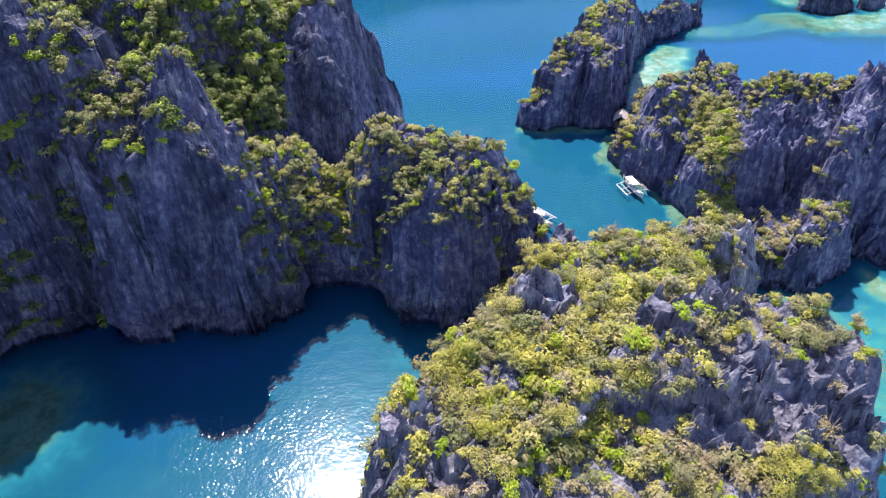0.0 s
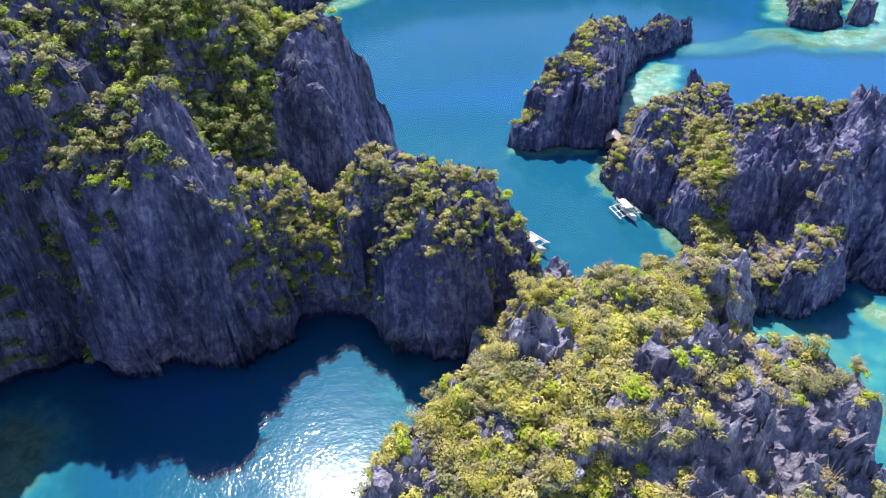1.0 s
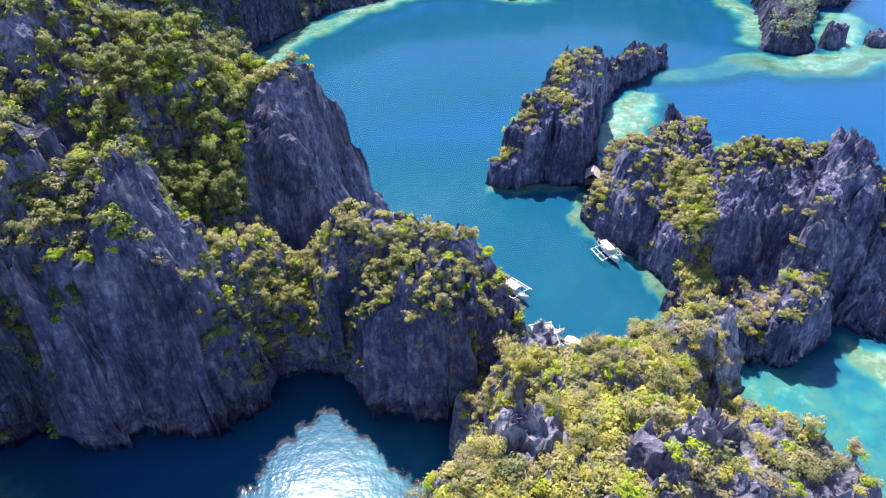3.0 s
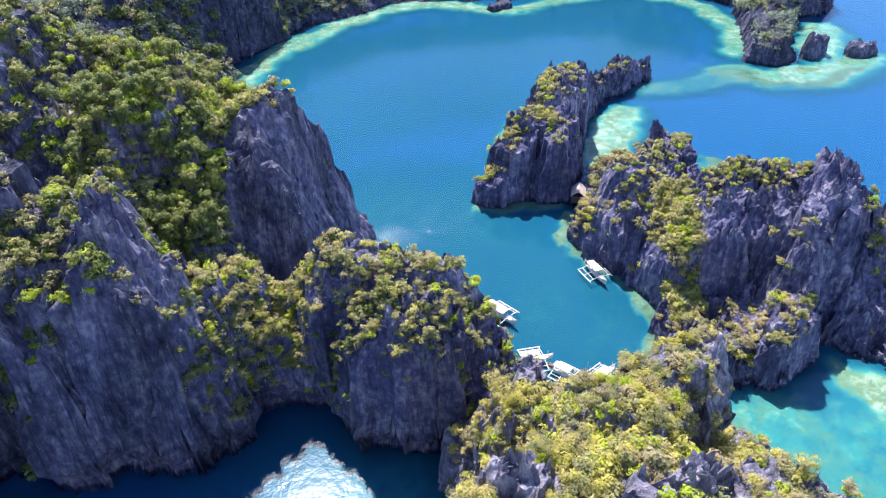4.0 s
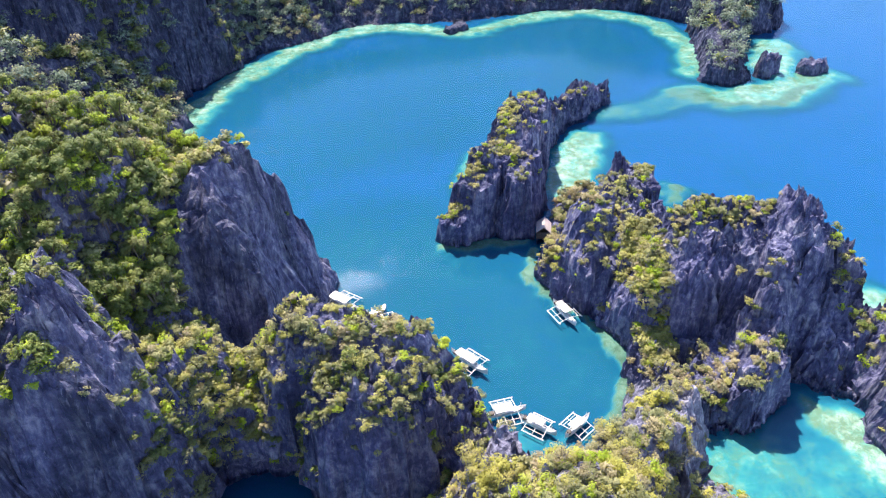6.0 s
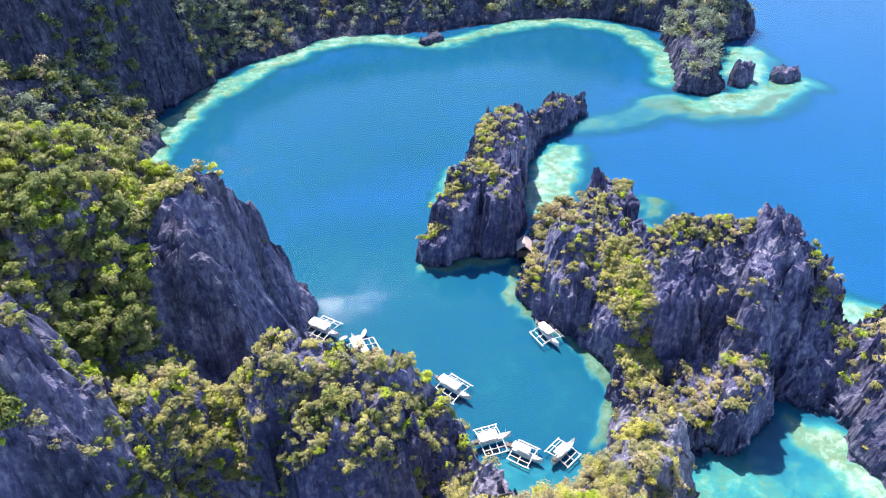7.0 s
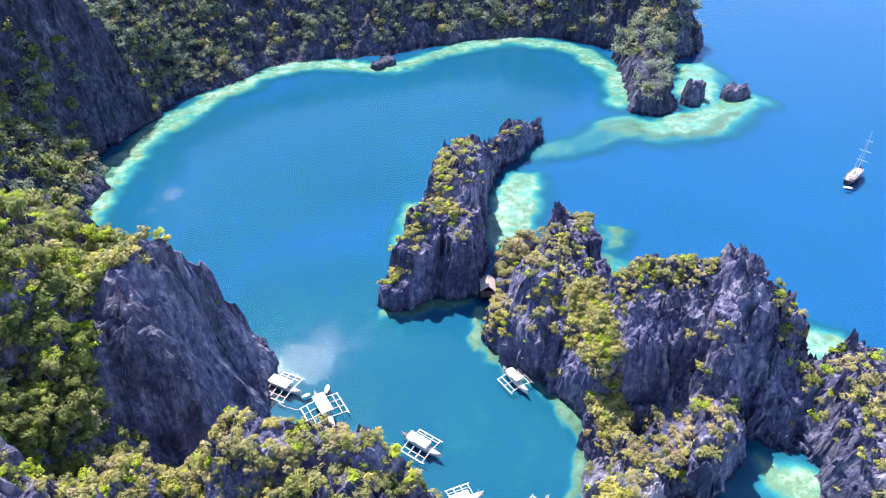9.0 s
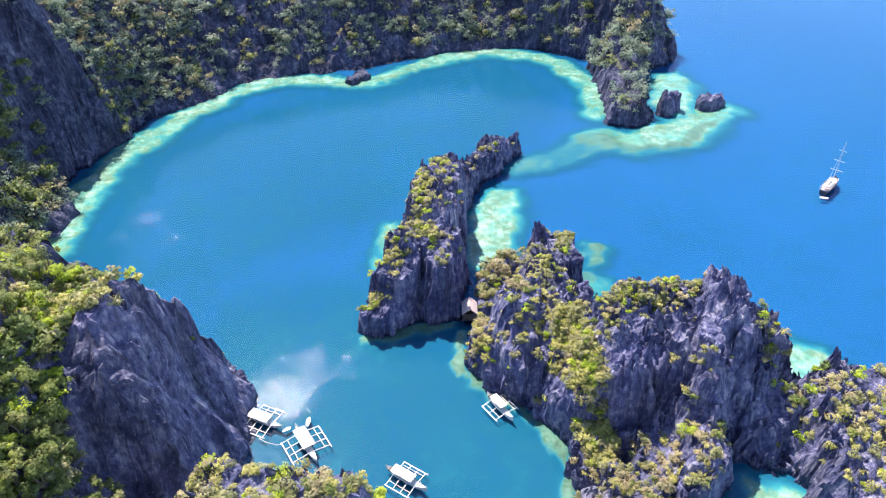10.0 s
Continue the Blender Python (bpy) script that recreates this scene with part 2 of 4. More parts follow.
# ---- landforms: crest lines with a top height, a half width and a fall on either side ----
def fallen(fall, off):
    """Metres fallen at a distance from a crest: a plain rate, or (gentle rate, brink, steep rate)."""
    if isinstance(fall, tuple):
        gentle, brink, steep = fall
        return np.minimum(off * gentle, brink) + np.maximum(off - brink / gentle, 0) * steep
    return fall * off


def crests(x, y, lines, rib=0.0):
    """The height of the crest lines at x, y. A line: (fall to the south, fall to the north, (x, y, top, half width), ...)."""
    high = np.full(x.shape, -14.0)
    for south, north, *pts in lines:
        for (x0, y0, z0, w0), (x1, y1, z1, w1) in zip(pts, pts[1:]):
            vx, vy = x1 - x0, y1 - y0
            t = np.clip(((x - x0) * vx + (y - y0) * vy) / (vx * vx + vy * vy + 1e-9), 0, 1)
            px, py = x - x0 - t * vx, y - y0 - t * vy
            dist = np.hypot(px, py)
            side = 0.5 + 0.5 * py / (dist + 0.5)
            off = np.maximum(dist - (w0 + t * (w1 - w0)) + rib, 0)
            down = fallen(south, off)
            down = down + (fallen(north, off) - down) * side
            high = np.maximum(high, z0 + t * (z1 - z0) - down)
    return high


def blurred(a, n):
    """A box blur of n cells each way, twice."""
    for _ in range(2):
        for axis in (0, 1):
            pad = [(0, 0), (0, 0)]
            pad[axis] = (n + 1, n)
            c = np.cumsum(np.pad(a, pad, mode="edge"), axis)
            a = (np.take(c, range(2 * n + 1, c.shape[axis]), axis) - np.take(c, range(0, c.shape[axis] - 2 * n - 1), axis)) / (2 * n + 1)
    return a


class Land:
    """A piece of karst on a grid, kept for planting."""

    def __init__(self, lines, box, step, seed, spire=2.2, ribs=1.5, cell=2.2, ledges=0.45, flute=0.35, notch=(0.9, 1.4), pits=()):
        x0, y0, x1, y1 = box
        self.box, self.step = box, step
        gx, gy = np.arange(x0, x1 + step, step), np.arange(y0, y1 + step, step)
        x, y = np.meshgrid(gx, gy)
        wx = x + 2.2 * (value_noise(x / 9, y / 9, None, seed + 40) - 0.5) + 0.9 * (value_noise(x / 3, y / 3, None, seed + 43) - 0.5)
        wy = y + 2.2 * (value_noise(x / 9, y / 9, None, seed + 41) - 0.5) + 0.9 * (value_noise(x / 3, y / 3, None, seed + 44) - 0.5)
        rib = ribs * (ridged(wx / 13, wy / 13, 1, seed + 3) - 0.5) * 1.6 + ribs * (ridged(wx / 6, wy / 6, 2, seed) - 0.62) * 2.2 + ribs * 0.75 * (ridged(wx / 2.6, wy / 2.6, 2, seed + 5) - 0.6) + flute * (ridged(wx / 1.25, wy / 1.25, 1, seed + 8) - 0.5)
        h = crests(wx, wy, lines, -rib)
        h = h - 0.7 * spire * np.clip(h / 6, 0, 1)
        tread = 6.5 * (0.8 + 0.5 * value_noise(x / 17, y / 17, None, seed + 60))
        level = h / tread + 2.5 * value_noise(x / 11, y / 11, None, seed + 61)
        frac = level - np.floor(level)
        bench = np.floor(level) + np.clip(frac * 1.9 - 0.45, 0, 1)
        h = h + ledges * (bench - level + 0.0) * tread * np.clip(h / 4, 0, 1)
        d, own = cells(wx / cell, wy / cell, seed + 9)
        d2, own2 = cells(wx / (cell * 0.42), wy / (cell * 0.42), seed + 13)
        patch = np.clip((value_noise(x / 7, y / 7, None, seed + 21) - 0.3) * 2.2, 0, 1)
        teeth = spire * (0.35 + 0.65 * patch) * ((0.3 + 1.2 * own) * np.clip(1.05 - d * 1.5, 0, 1) ** 1.3 + 0.5 * own2 * np.clip(1 - d2 * 1.3, 0, 1))
        above = np.clip((h + 1) / 5, 0, 1)
        h = h + teeth * above + 1.6 * (value_noise(x / 6, y / 6, None, seed + 30) - 0.5) * above
        for cx, cy, r, deep in pits:
            h = h - deep * np.exp(-((x - cx) ** 2 + (y - cy) ** 2) / (r * r))
        self.notch = notch
        self.x, self.y, self.h = x, y, np.maximum(h, -6.0)
        gyv, gxv = np.gradient(self.h, step)
        self.gx, self.gy = gxv, gyv
        soft = blurred(self.h, max(int(1.6 / step), 1))
        self.soft = soft
        sy, sx = np.gradient(soft, step)
        self.slope = np.hypot(sx, sy)
        self.bulge = self.h - blurred(self.h, max(int(3.0 / step), 1))
        self.seed = seed

    def mesh(self, name, material):
        x, y, h = self.x, self.y, self.h
        steep = np.hypot(self.gx, self.gy)
        ux, uy = self.gx / (steep + 1e-6), self.gy / (steep + 1e-6)
        lean = np.clip(steep / 2, 0, 1)
        jx = (value_noise(x / 2.3, y / 2.3, h / 13, self.seed + 50) - 0.5) * 1.8 + (value_noise(x / 7, y / 7, h / 12, self.seed + 57) - 0.5) * 2.2 + (value_noise(x / 0.9, y / 0.9, h / 5, self.seed + 51) - 0.5) * 0.75
        jy = (value_noise(x / 2.3, y / 2.3, h / 13, self.seed + 52) - 0.5) * 1.8 + (value_noise(x / 7, y / 7, h / 12, self.seed + 58) - 0.5) * 2.2 + (value_noise(x / 0.9, y / 0.9, h / 5, self.seed + 53) - 0.5) * 0.75
        wide = blurred(self.h, max(int(2.5 / self.step), 1))
        wy, wx = np.gradient(wide, self.step)
        wide = np.hypot(wx, wy) + 1e-6
        ux, uy = wx / wide, wy / wide
        notch = self.notch[0] * np.clip(1 - (h / self.notch[1]) ** 2, 0, 1) * np.clip(wide / 2, 0, 1)
        lean = lean * np.clip(0.25 + h / 7, 0.25, 1)
        px, py = x + jx * lean + ux * notch, y + jy * lean + uy * notch
        ny, nx = x.shape
        co = np.stack([px, py, h], -1).reshape(-1, 3)
        idx = np.arange(nx * ny).reshape(ny, nx)
        quads = np.stack([idx[:-1, :-1], idx[:-1, 1:], idx[1:, 1:], idx[1:, :-1]], -1).reshape(-1, 4)
        quads = quads[h.reshape(-1)[quads].max(1) > -3.0]
        used = np.unique(quads)
        remap = np.full(nx * ny, -1, np.int64)
        remap[used] = np.arange(len(used))
        return mesh_object(name, co[used], remap[quads], material)

    def at(self, px, py):
        """Height and slope at places."""
        i = np.clip(((px - self.box[0]) / self.step).astype(int), 0, self.x.shape[1] - 1)
        j = np.clip(((py - self.box[1]) / self.step).astype(int), 0, self.x.shape[0] - 1)
        return self.h[j, i], self.slope[j, i]


def mesh_object(name, co, faces, material, smooth=False, parent=None):
    """A mesh object from arrays of corners and of equal-sided faces."""
    me = bpy.data.meshes.new(name)
    co, faces = np.asarray(co, np.float32), np.asarray(faces, np.int32)
    n, k = faces.shape
    me.vertices.add(len(co)), me.loops.add(n * k), me.polygons.add(n)
    me.vertices.foreach_set("co", co.ravel())
    me.loops.foreach_set("vertex_index", faces.ravel())
    me.polygons.foreach_set("loop_start", np.arange(0, n * k, k, dtype=np.int32))
    me.polygons.foreach_set("use_smooth", np.full(n, smooth))
    me.materials.append(material)
    me.update(calc_edges=True)
    me.validate()
    ob = new(name, me)
    if parent is not None:
        ob.parent = parent
    return ob


def part(name, bm, material, parent, label=""):
    """Links a bmesh as one mesh object under a thing or a part."""
    me = bpy.data.meshes.new(name)
    bm.normal_update()
    bm.to_mesh(me)
    bm.free()
    me.materials.append(material)
    ob = new(name, me)
    ob.parent = parent
    return tagged(ob, label) if label else ob


# ---- sea bed and water ----
REEFS = [
    # the lagoon floors, then the shelves
    (0.1, 0.1, (-20, 260, -8.2, 40), (60, 300, -8.2, 40), (100, 320, -8.2, 25)),
    (0.1, 0.1, (5, 160, -6.9, 22), (36, 130, -6.7, 12)),
    # the pale shelf along the far shore
    (1.3, 1.3, (-67, 232, -0.9, 5.5), (-60, 252, -0.8, 6.2), (-56, 274, -0.9, 4.7), (-47.5, 292, -0.9, 3.9), (-35.5, 312, -0.9, 3.9), (-20.5, 331, -0.8, 4.2), (-1.5, 348, -0.8, 4.2), (18, 356, -0.8, 4.1), (42, 347, -0.9, 3.9),
     (55, 338, -0.9, 3.1), (70, 346, -0.9, 3.9), (96, 359, -0.8, 3.1), (124, 361, -0.7, 3.9), (147, 338, -0.8, 3.5), (149, 308, -0.8, 3.9), (141, 280, -0.9, 4.7)),
    (1.0, 1.0, (129, 260, -2.0, 6), (141, 251.6, -1.0, 6.6), (162, 253.6, -0.7, 7.6), (178, 261, -0.8, 5.6), (190, 267, -1.9, 3.6)),
    (1.0, 1.0, (172, 276, -1.0, 7), (186, 300, -1.6, 7)),
    # the sill between the rocks
    (1.0, 1.0, (92, 248, -3.5, 3), (110, 250, -4.9, 6), (128, 258, -3.4, 4)),
    (1.6, 1.6, (64, 198, -0.5, 5), (70, 214, -0.5, 7), (80, 230, -0.8, 5)),
    (2.0, 2.0, (35, 206, -1.5, 2.4), (41, 222, -1.3, 3)),
    (4.0, 4.0, (21, 176.4, -1.1, 1.2), (34, 173.8, -1.4, 1.1), (44, 172.8, -2.2, 0.8)),
    (5.5, 5.5, (44.6, 168, -1.2, 0.9), (43.2, 157, -1.1, 1.1), (46.6, 146.8, -1.2, 1.0), (53, 139.2, -1.3, 0.9), (56.6, 132.5, -1.2, 0.9), (55, 124.5, -1.1, 1.3), (51, 117, -1.2, 1.3), (46.5, 110.5, -1.3, 1.0)),
    (2.0, 2.0, (91, 190, -1.8, 2.4), (96, 194, -1.6, 2.4)),
    (1.5, 1.5, (84, 184, -2.8, 2), (90, 170, -3.6, 3)),
    (1.4, 1.4, (108, 146, -1.6, 5), (118, 138, -0.9, 5), (122, 130, -0.8, 5)),
    # the turquoise cove
    (0.25, 0.25, (66, 92, -2.9, 9), (80, 84, -2.8, 14), (95, 78, -2.8, 16)),
    (1.5, 1.5, (87, 108, -0.9, 2.5), (92.5, 102, -0.5, 4.5), (98, 91, -0.6, 5)),
    (1.2, 1.2, (60, 96, -1.4, 3), (58, 86, -1.6, 3)),
    # the near lagoon
    (0.12, 0.12, (-50, 40, -6.6, 14), (-14, 62, -6.2, 10), (-2, 84, -5.4, 7)),
    (0.5, 0.5, (-86, 66, -0.9, 10), (-74, 74, -1.2, 7)),
    (1.2, 1.2, (26, 108, -4.6, 4), (40, 105, -4.2, 4)),
]


# where the shallows are overgrown with weed
WEED = [
    (1.0, 1.0, (46, 168, 0, 4), (43, 158, 0, 5), (47, 146, 0, 5), (56, 136, 0, 5), (56, 126, 0, 5), (49, 112, 0, 5)),
    (1.0, 1.0, (94, 248, 0, 8), (128, 256, 0, 6)),
    (1.0, 1.0, (128, 250, 0, 2), (150, 243, 0, 2), (176, 256, 0, 2)),
    (1.0, 1.0, (20, 178, 0, 2.5), (44, 172.5, 0, 2)),
    (1.0, 1.0, (-90, 60, 0, 12), (-72, 78, 0, 10)),
    (1.0, 1.0, (88, 188, 0, 7), (98, 196, 0, 6)),
]


def sea():
    fx = np.concatenate([-3000 + np.linspace(0, 1, 8) ** 0.4 * 2860, np.arange(-138, 262, 1.5), 270 + np.linspace(0, 1, 8) ** 2.5 * 2800])
    fy = np.concatenate([-1500 + np.linspace(0, 1, 6) ** 0.5 * 1505, np.arange(10, 425, 1.5), 432 + np.linspace(0, 1, 8) ** 2.5 * 3500])
    x, y = np.meshgrid(fx, fy)
    wx = x + 4.6 * (value_noise(x / 9, y / 9, None, 3) - 0.5) + 2.8 * (value_noise(x / 3.1, y / 3.1, None, 5) - 0.5)
    wy = y + 4.6 * (value_noise(x / 9, y / 9, None, 4) - 0.5) + 2.8 * (value_noise(x / 3.1, y / 3.1, None, 6) - 0.5)
    z = np.maximum(crests(wx, wy, REEFS), -11.0) + 0.6 * (value_noise(x / 4, y / 4, None, 7) - 0.5) + 1.1 * (value_noise(x / 10, y / 10, None, 9) - 0.55)
    z = np.minimum(z, -0.5) * 0.12
    weed = np.clip(1 + crests(wx, wy, WEED) / 1.5, 0, 1)
    ny, nx = x.shape
    idx = np.arange(nx * ny).reshape(ny, nx)
    quads = np.stack([idx[:-1, :-1], idx[:-1, 1:], idx[1:, 1:], idx[1:, :-1]], -1).reshape(-1, 4)
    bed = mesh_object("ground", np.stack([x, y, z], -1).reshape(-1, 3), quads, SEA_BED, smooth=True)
    bed.data.attributes.new("weed", "FLOAT", "POINT").data.foreach_set("value", weed.reshape(-1).astype(np.float32))
    tagged(bed, "sea bed with pale coral reef shelves, painted bluer with depth for the water", "sea bed", kind="structure")
    top = mesh_object("water", [(-3000, -1500, 0), (3000, -1500, 0), (3000, 3900, 0), (-3000, 3900, 0)], [(0, 1, 2, 3)], WATER)
    tagged(top, "clear blue lagoon water with light ripples", "water", kind="structure")


sea()

# ---- karst rocks ----
def shard_mesh(rng, material):
    """Two thin fluted blades of limestone on one root, a metre high."""
    sides, co, faces = 7, [], []
    for blade_no in range(2):
        grow, at = (1.0, 0.0) if blade_no == 0 else (rng.uniform(0.5, 0.8), rng.uniform(0.2, 0.36))
        turn = rng.uniform(0, 6.3)
        flat, first = rng.uniform(0.22, 0.5), len(co)
        tip = (rng.uniform(-0.22, 0.22), rng.uniform(-0.12, 0.12))
        groove = rng.uniform(0.55, 1.25, sides)
        for lev, w in ((-0.35, 0.36), (0.2, 0.28), (0.55, 0.19), (0.84, 0.09)):
            for i in range(sides):
                a = 2 * math.pi * (i + rng.uniform(-0.12, 0.12)) / sides
                r = w * groove[i] * rng.uniform(0.85, 1.15)
                co.append(((math.cos(a) * r + tip[0] * max(lev, 0)) * grow + at * math.cos(turn), (math.sin(a) * r * flat + tip[1] * max(lev, 0)) * grow + at * math.sin(turn), (lev + rng.uniform(-0.09, 0.09)) * grow))
        co.append((tip[0] * grow + at * math.cos(turn), tip[1] * grow + at * math.sin(turn), grow))
        for lev in range(3):
            for i in range(sides):
                j = (i + 1) % sides
                faces.append((first + lev * sides + i, first + lev * sides + j, first + (lev + 1) * sides + j, first + (lev + 1) * sides + i))
        faces += [(first + 3 * sides + i, first + 3 * sides + (i + 1) % sides, first + 4 * sides) for i in range(sides)]
    me = bpy.data.meshes.new("spire")
    me.from_pydata(co, [], faces)
    me.materials.append(material)
    return me


shard_rng = np.random.default_rng(3)
SHARDS = {rock: [shard_mesh(shard_rng, rock) for _ in range(12)] for rock in (ROCK, ROCK_SUNLIT, ROCK_ISLE, ROCK_SHADED)}


def spires(ob, piece, count, height, seed, region=None, low=1.0, spots=()):
    """Blades of rock standing out of a landform, each a part of it: where the ground bulges and along steep brinks."""
    r = np.random.default_rng(seed)
    x0, y0, x1, y1 = region or piece.box
    tries = count * 30
    px, py = r.uniform(x0, x1, tries), r.uniform(y0, y1, tries)
    spot = np.zeros(tries, bool)
    for cx, cy, rx, ry, _ in spots:
        spot |= ((px - cx) / rx) ** 2 + ((py - cy) / ry) ** 2 < 1
    i = np.clip(((px - piece.box[0]) / piece.step).astype(int), 0, piece.x.shape[1] - 1)
    j = np.clip(((py - piece.box[1]) / piece.step).astype(int), 0, piece.x.shape[0] - 1)
    h, bulge = piece.h[j, i], piece.bulge[j, i]
    ok = (h > low) & (bulge > 0.25) & (value_noise(px / 6.5, py / 6.5, None, seed + 5) > 0.36)
    ok = (ok & (r.uniform(0, 1, tries) < (0.12 if spots else 1.0))) | (spot & (h > low) & (bulge > -0.1))
    for n in np.nonzero(ok)[0][:count]:
        tall = r.uniform(*height) * (0.6 + 0.8 * r.uniform() ** 2)
        wide = tall * r.uniform(0.7, 1.4)
        sh = new("spire", SHARDS[ob.data.materials[0]][int(r.integers(12))])
        sh.parent = ob
        sh.matrix_basis = pose(px[n], py[n], h[n] - 0.25 * tall, r.normal() * 12, r.normal() * 12, r.uniform(-60, 60)) @ Matrix.Diagonal((wide, wide, tall, 1))



def land(name, label, category, lines, box, step, seed, rock=ROCK, **kw):
    piece = Land(lines, box, step, seed, **kw)
    piece.ob = tagged(piece.mesh(name, rock), label, category)
    return piece


front = land("limestone_hill", "jagged grey limestone hilltop overgrown with yellow-green shrubs", "hill", [
    (3.2, 3.0, (-2, 12, 30, 8), (0, 34, 33, 6), (3, 48, 35, 6)),
    (3.0, 3.0, (8, 30, 31, 8), (16, 46, 33, 8), (34, 51, 33, 6)),
    (3.5, 3.0, (4, 50, 35, 7), (12, 58, 36, 8), (25, 57, 37, 9), (42, 59, 33, 7)),
    (3.0, 3.2, (12, 20, 30, 10), (22, 42, 32, 8), (34, 47, 31, 5), (44, 51, 29, 4)),
    (3.0, 2.6, (22, 64, 35, 7), (26, 74, 33, 6), (36, 84, 29, 4)),
    (3.0, 3.0, (26, 74, 32, 5), (20, 86, 26, 4), (16, 90, 22, 3)),
    (3.0, 3.0, (36, 84, 29, 4), (40, 87.5, 29, 2.5), (45, 92.5, 24, 2.5), (50, 98.6, 21, 1.6), (52.4, 104, 11, 2.4), (53.5, 112, 7, 2)),
    (2.5, 2.5, (44, 60, 31, 5), (50, 72, 20, 4), (52, 88, 11, 3)),
    # bare outcrops on its crown
    (5.0, 4.0, (10.2, 66.2, 39.0, 1.0), (14, 65.6, 38.0, 1.0)),
    (5.0, 4.0, (25.4, 60, 39.5, 0.7), (26.6, 60, 39.0, 0.7)),
    (5.0, 4.0, (31.5, 63.6, 38.5, 0.7), (36.5, 63.4, 37.0, 0.7)),
    # the bare pinnacles at its end
    (8.0, 8.0, (20.0, 90, 26.8, 1.2), (21.2, 90, 26.2, 1.2)),
    (8.0, 8.0, (22.9, 88.8, 25.4, 1.0), (23.6, 88.8, 24.8, 1.0)),
    (7.0, 7.0, (18.9, 92.7, 23.0, 0.8), (18.3, 93.5, 22.0, 0.8)),
    (5.0, 5.0, (15.5, 91.5, 20.5, 1.6), (17, 90.5, 21.5, 1.4)),
], (-26, 0, 76, 126), 0.35, 101, ROCK_SUNLIT, spire=2.2, cell=2.0, flute=0.7, ledges=0.15)
ridge = land("limestone_ridge", "sheer grey limestone ridge with shrubs along its jagged crest", "cliff", [
    ((1.2, 8, 9.0), 3.0, (-36, 114, 31, 2), (-29, 117.5, 26.5, 2.2), (-22, 119.5, 19.5, 2), (-16, 119, 22.5, 2), (-10, 117, 33, 2), (0, 114, 31, 3.5)),
    ((1.2, 8, 9.0), 5.5, (0, 114, 31, 3.5), (8, 111.5, 31, 2.2), (12.5, 109, 23, 1.8)),
    ((1.6, 6, 8.0), 3.0, (-6, 104, 28, 2), (0, 104, 30, 3), (6, 104.5, 29, 3), (12, 104.5, 20, 2)),
    (3.0, 3.0, (15, 106, 17, 2), (18, 97, 13, 2)),
], (-50, 82, 34, 140), 0.32, 202, ROCK_ISLE, spire=2.2, ribs=1.1, notch=(2.6, 5.0))
wall = land("limestone_cliff", "tall shaded blue-grey limestone cliff above the lagoon", "cliff", [
    ((1.0, 5, 14.0), (0.7, 5, 5.0), (-118, 115, 62, 10), (-82, 118, 61, 6), (-67, 114, 55, 3)),
    ((0.8, 8, 14.0), 4.0, (-67, 115, 50, 3), (-50, 115, 45, 3)),
    (7.0, 2.2, (-76, 114, 58, 7), (-100, 94, 52, 9), (-110, 62, 44, 12)),
    (9.0, 9.0, (-43.2, 108.4, 52.0, 0.7), (-42.3, 106.8, 52.8, 0.7)),
    ((1.7, 9, 12.0), 5.0, (-47.5, 119, 47, 0.8), (-45, 110, 48.5, 1.5), (-43, 104, 48.5, 1.8)),
    ((1.7, 9, 10.0), 4.0, (-42, 106, 45, 2), (-38, 108, 38, 1.5), (-35, 106, 30, 1.5)),
    (8.0, 5.0, (-57, 99.5, 40, 2), (-55, 99, 30, 2)),
], (-136, 46, -24, 146), 0.38, 303, spire=2.0, ribs=1.3, notch=(2.8, 5.5))
# Unseen cliff, added out of view to darken the tall cliff's left side.
land("limestone_cliff", "unseen added cliff that keeps sky light off the near lagoon", "cliff", [
    (8.0, 5.0, (-112, 84, 76, 9), (-108, 50, 78, 11), (-96, 16, 76, 12), (-78, -12, 70, 12)),
], (-145, -45, -52, 100), 0.9, 317, spire=2.0, ribs=1.6, cell=3.0)
peak = land("limestone_peak", "pyramid limestone peak with a dark sheer face and wooded top", "cliff", [
    (2.6, 2.4, (-64, 164, 48, 13), (-50, 178, 40, 9)),
    (1.6, 1.7, (-135, 150, 74, 24), (-90, 150, 64, 22), (-56, 150, 50, 16)),
    (1.9, 1.8, (-56, 150, 49, 16), (-42, 158, 41, 12), (-38, 158, 41, 9)),
    ((1.1, 5, 2.6), 3.0, (-40, 149, 42, 3), (-33, 147.5, 42.5, 3)),
    ((0.9, 6, 2.3), 9.0, (-33, 147.5, 42.5, 3), (-27, 149, 45, 2.5), (-23.4, 154, 46, 1.2)),
    ((1.3, 4, 3.2), 9.0, (-21.8, 155.4, 45, 0.8), (-17, 160.6, 35, 0.4)),
    ((2.8, 8, 7.0), 8.0, (-17, 160.6, 34.6, 0.3), (-14.8, 164, 20.5, 0.3), (-12.6, 164, 9, 0.2), (-12.6, 161, 6, 0.2)),
    (1.6, 2.0, (-53, 133, 45, 6), (-39, 132, 31, 4)),
], (-176, 108, 0, 244), 0.5, 404, spire=1.6, ribs=1.1, ledges=0.12, flute=0.6, pits=((-41, 151, 3.0, 9), (-50, 146, 3.5, 7), (-44, 133, 3.5, 7), (-58, 152, 4, 7)))
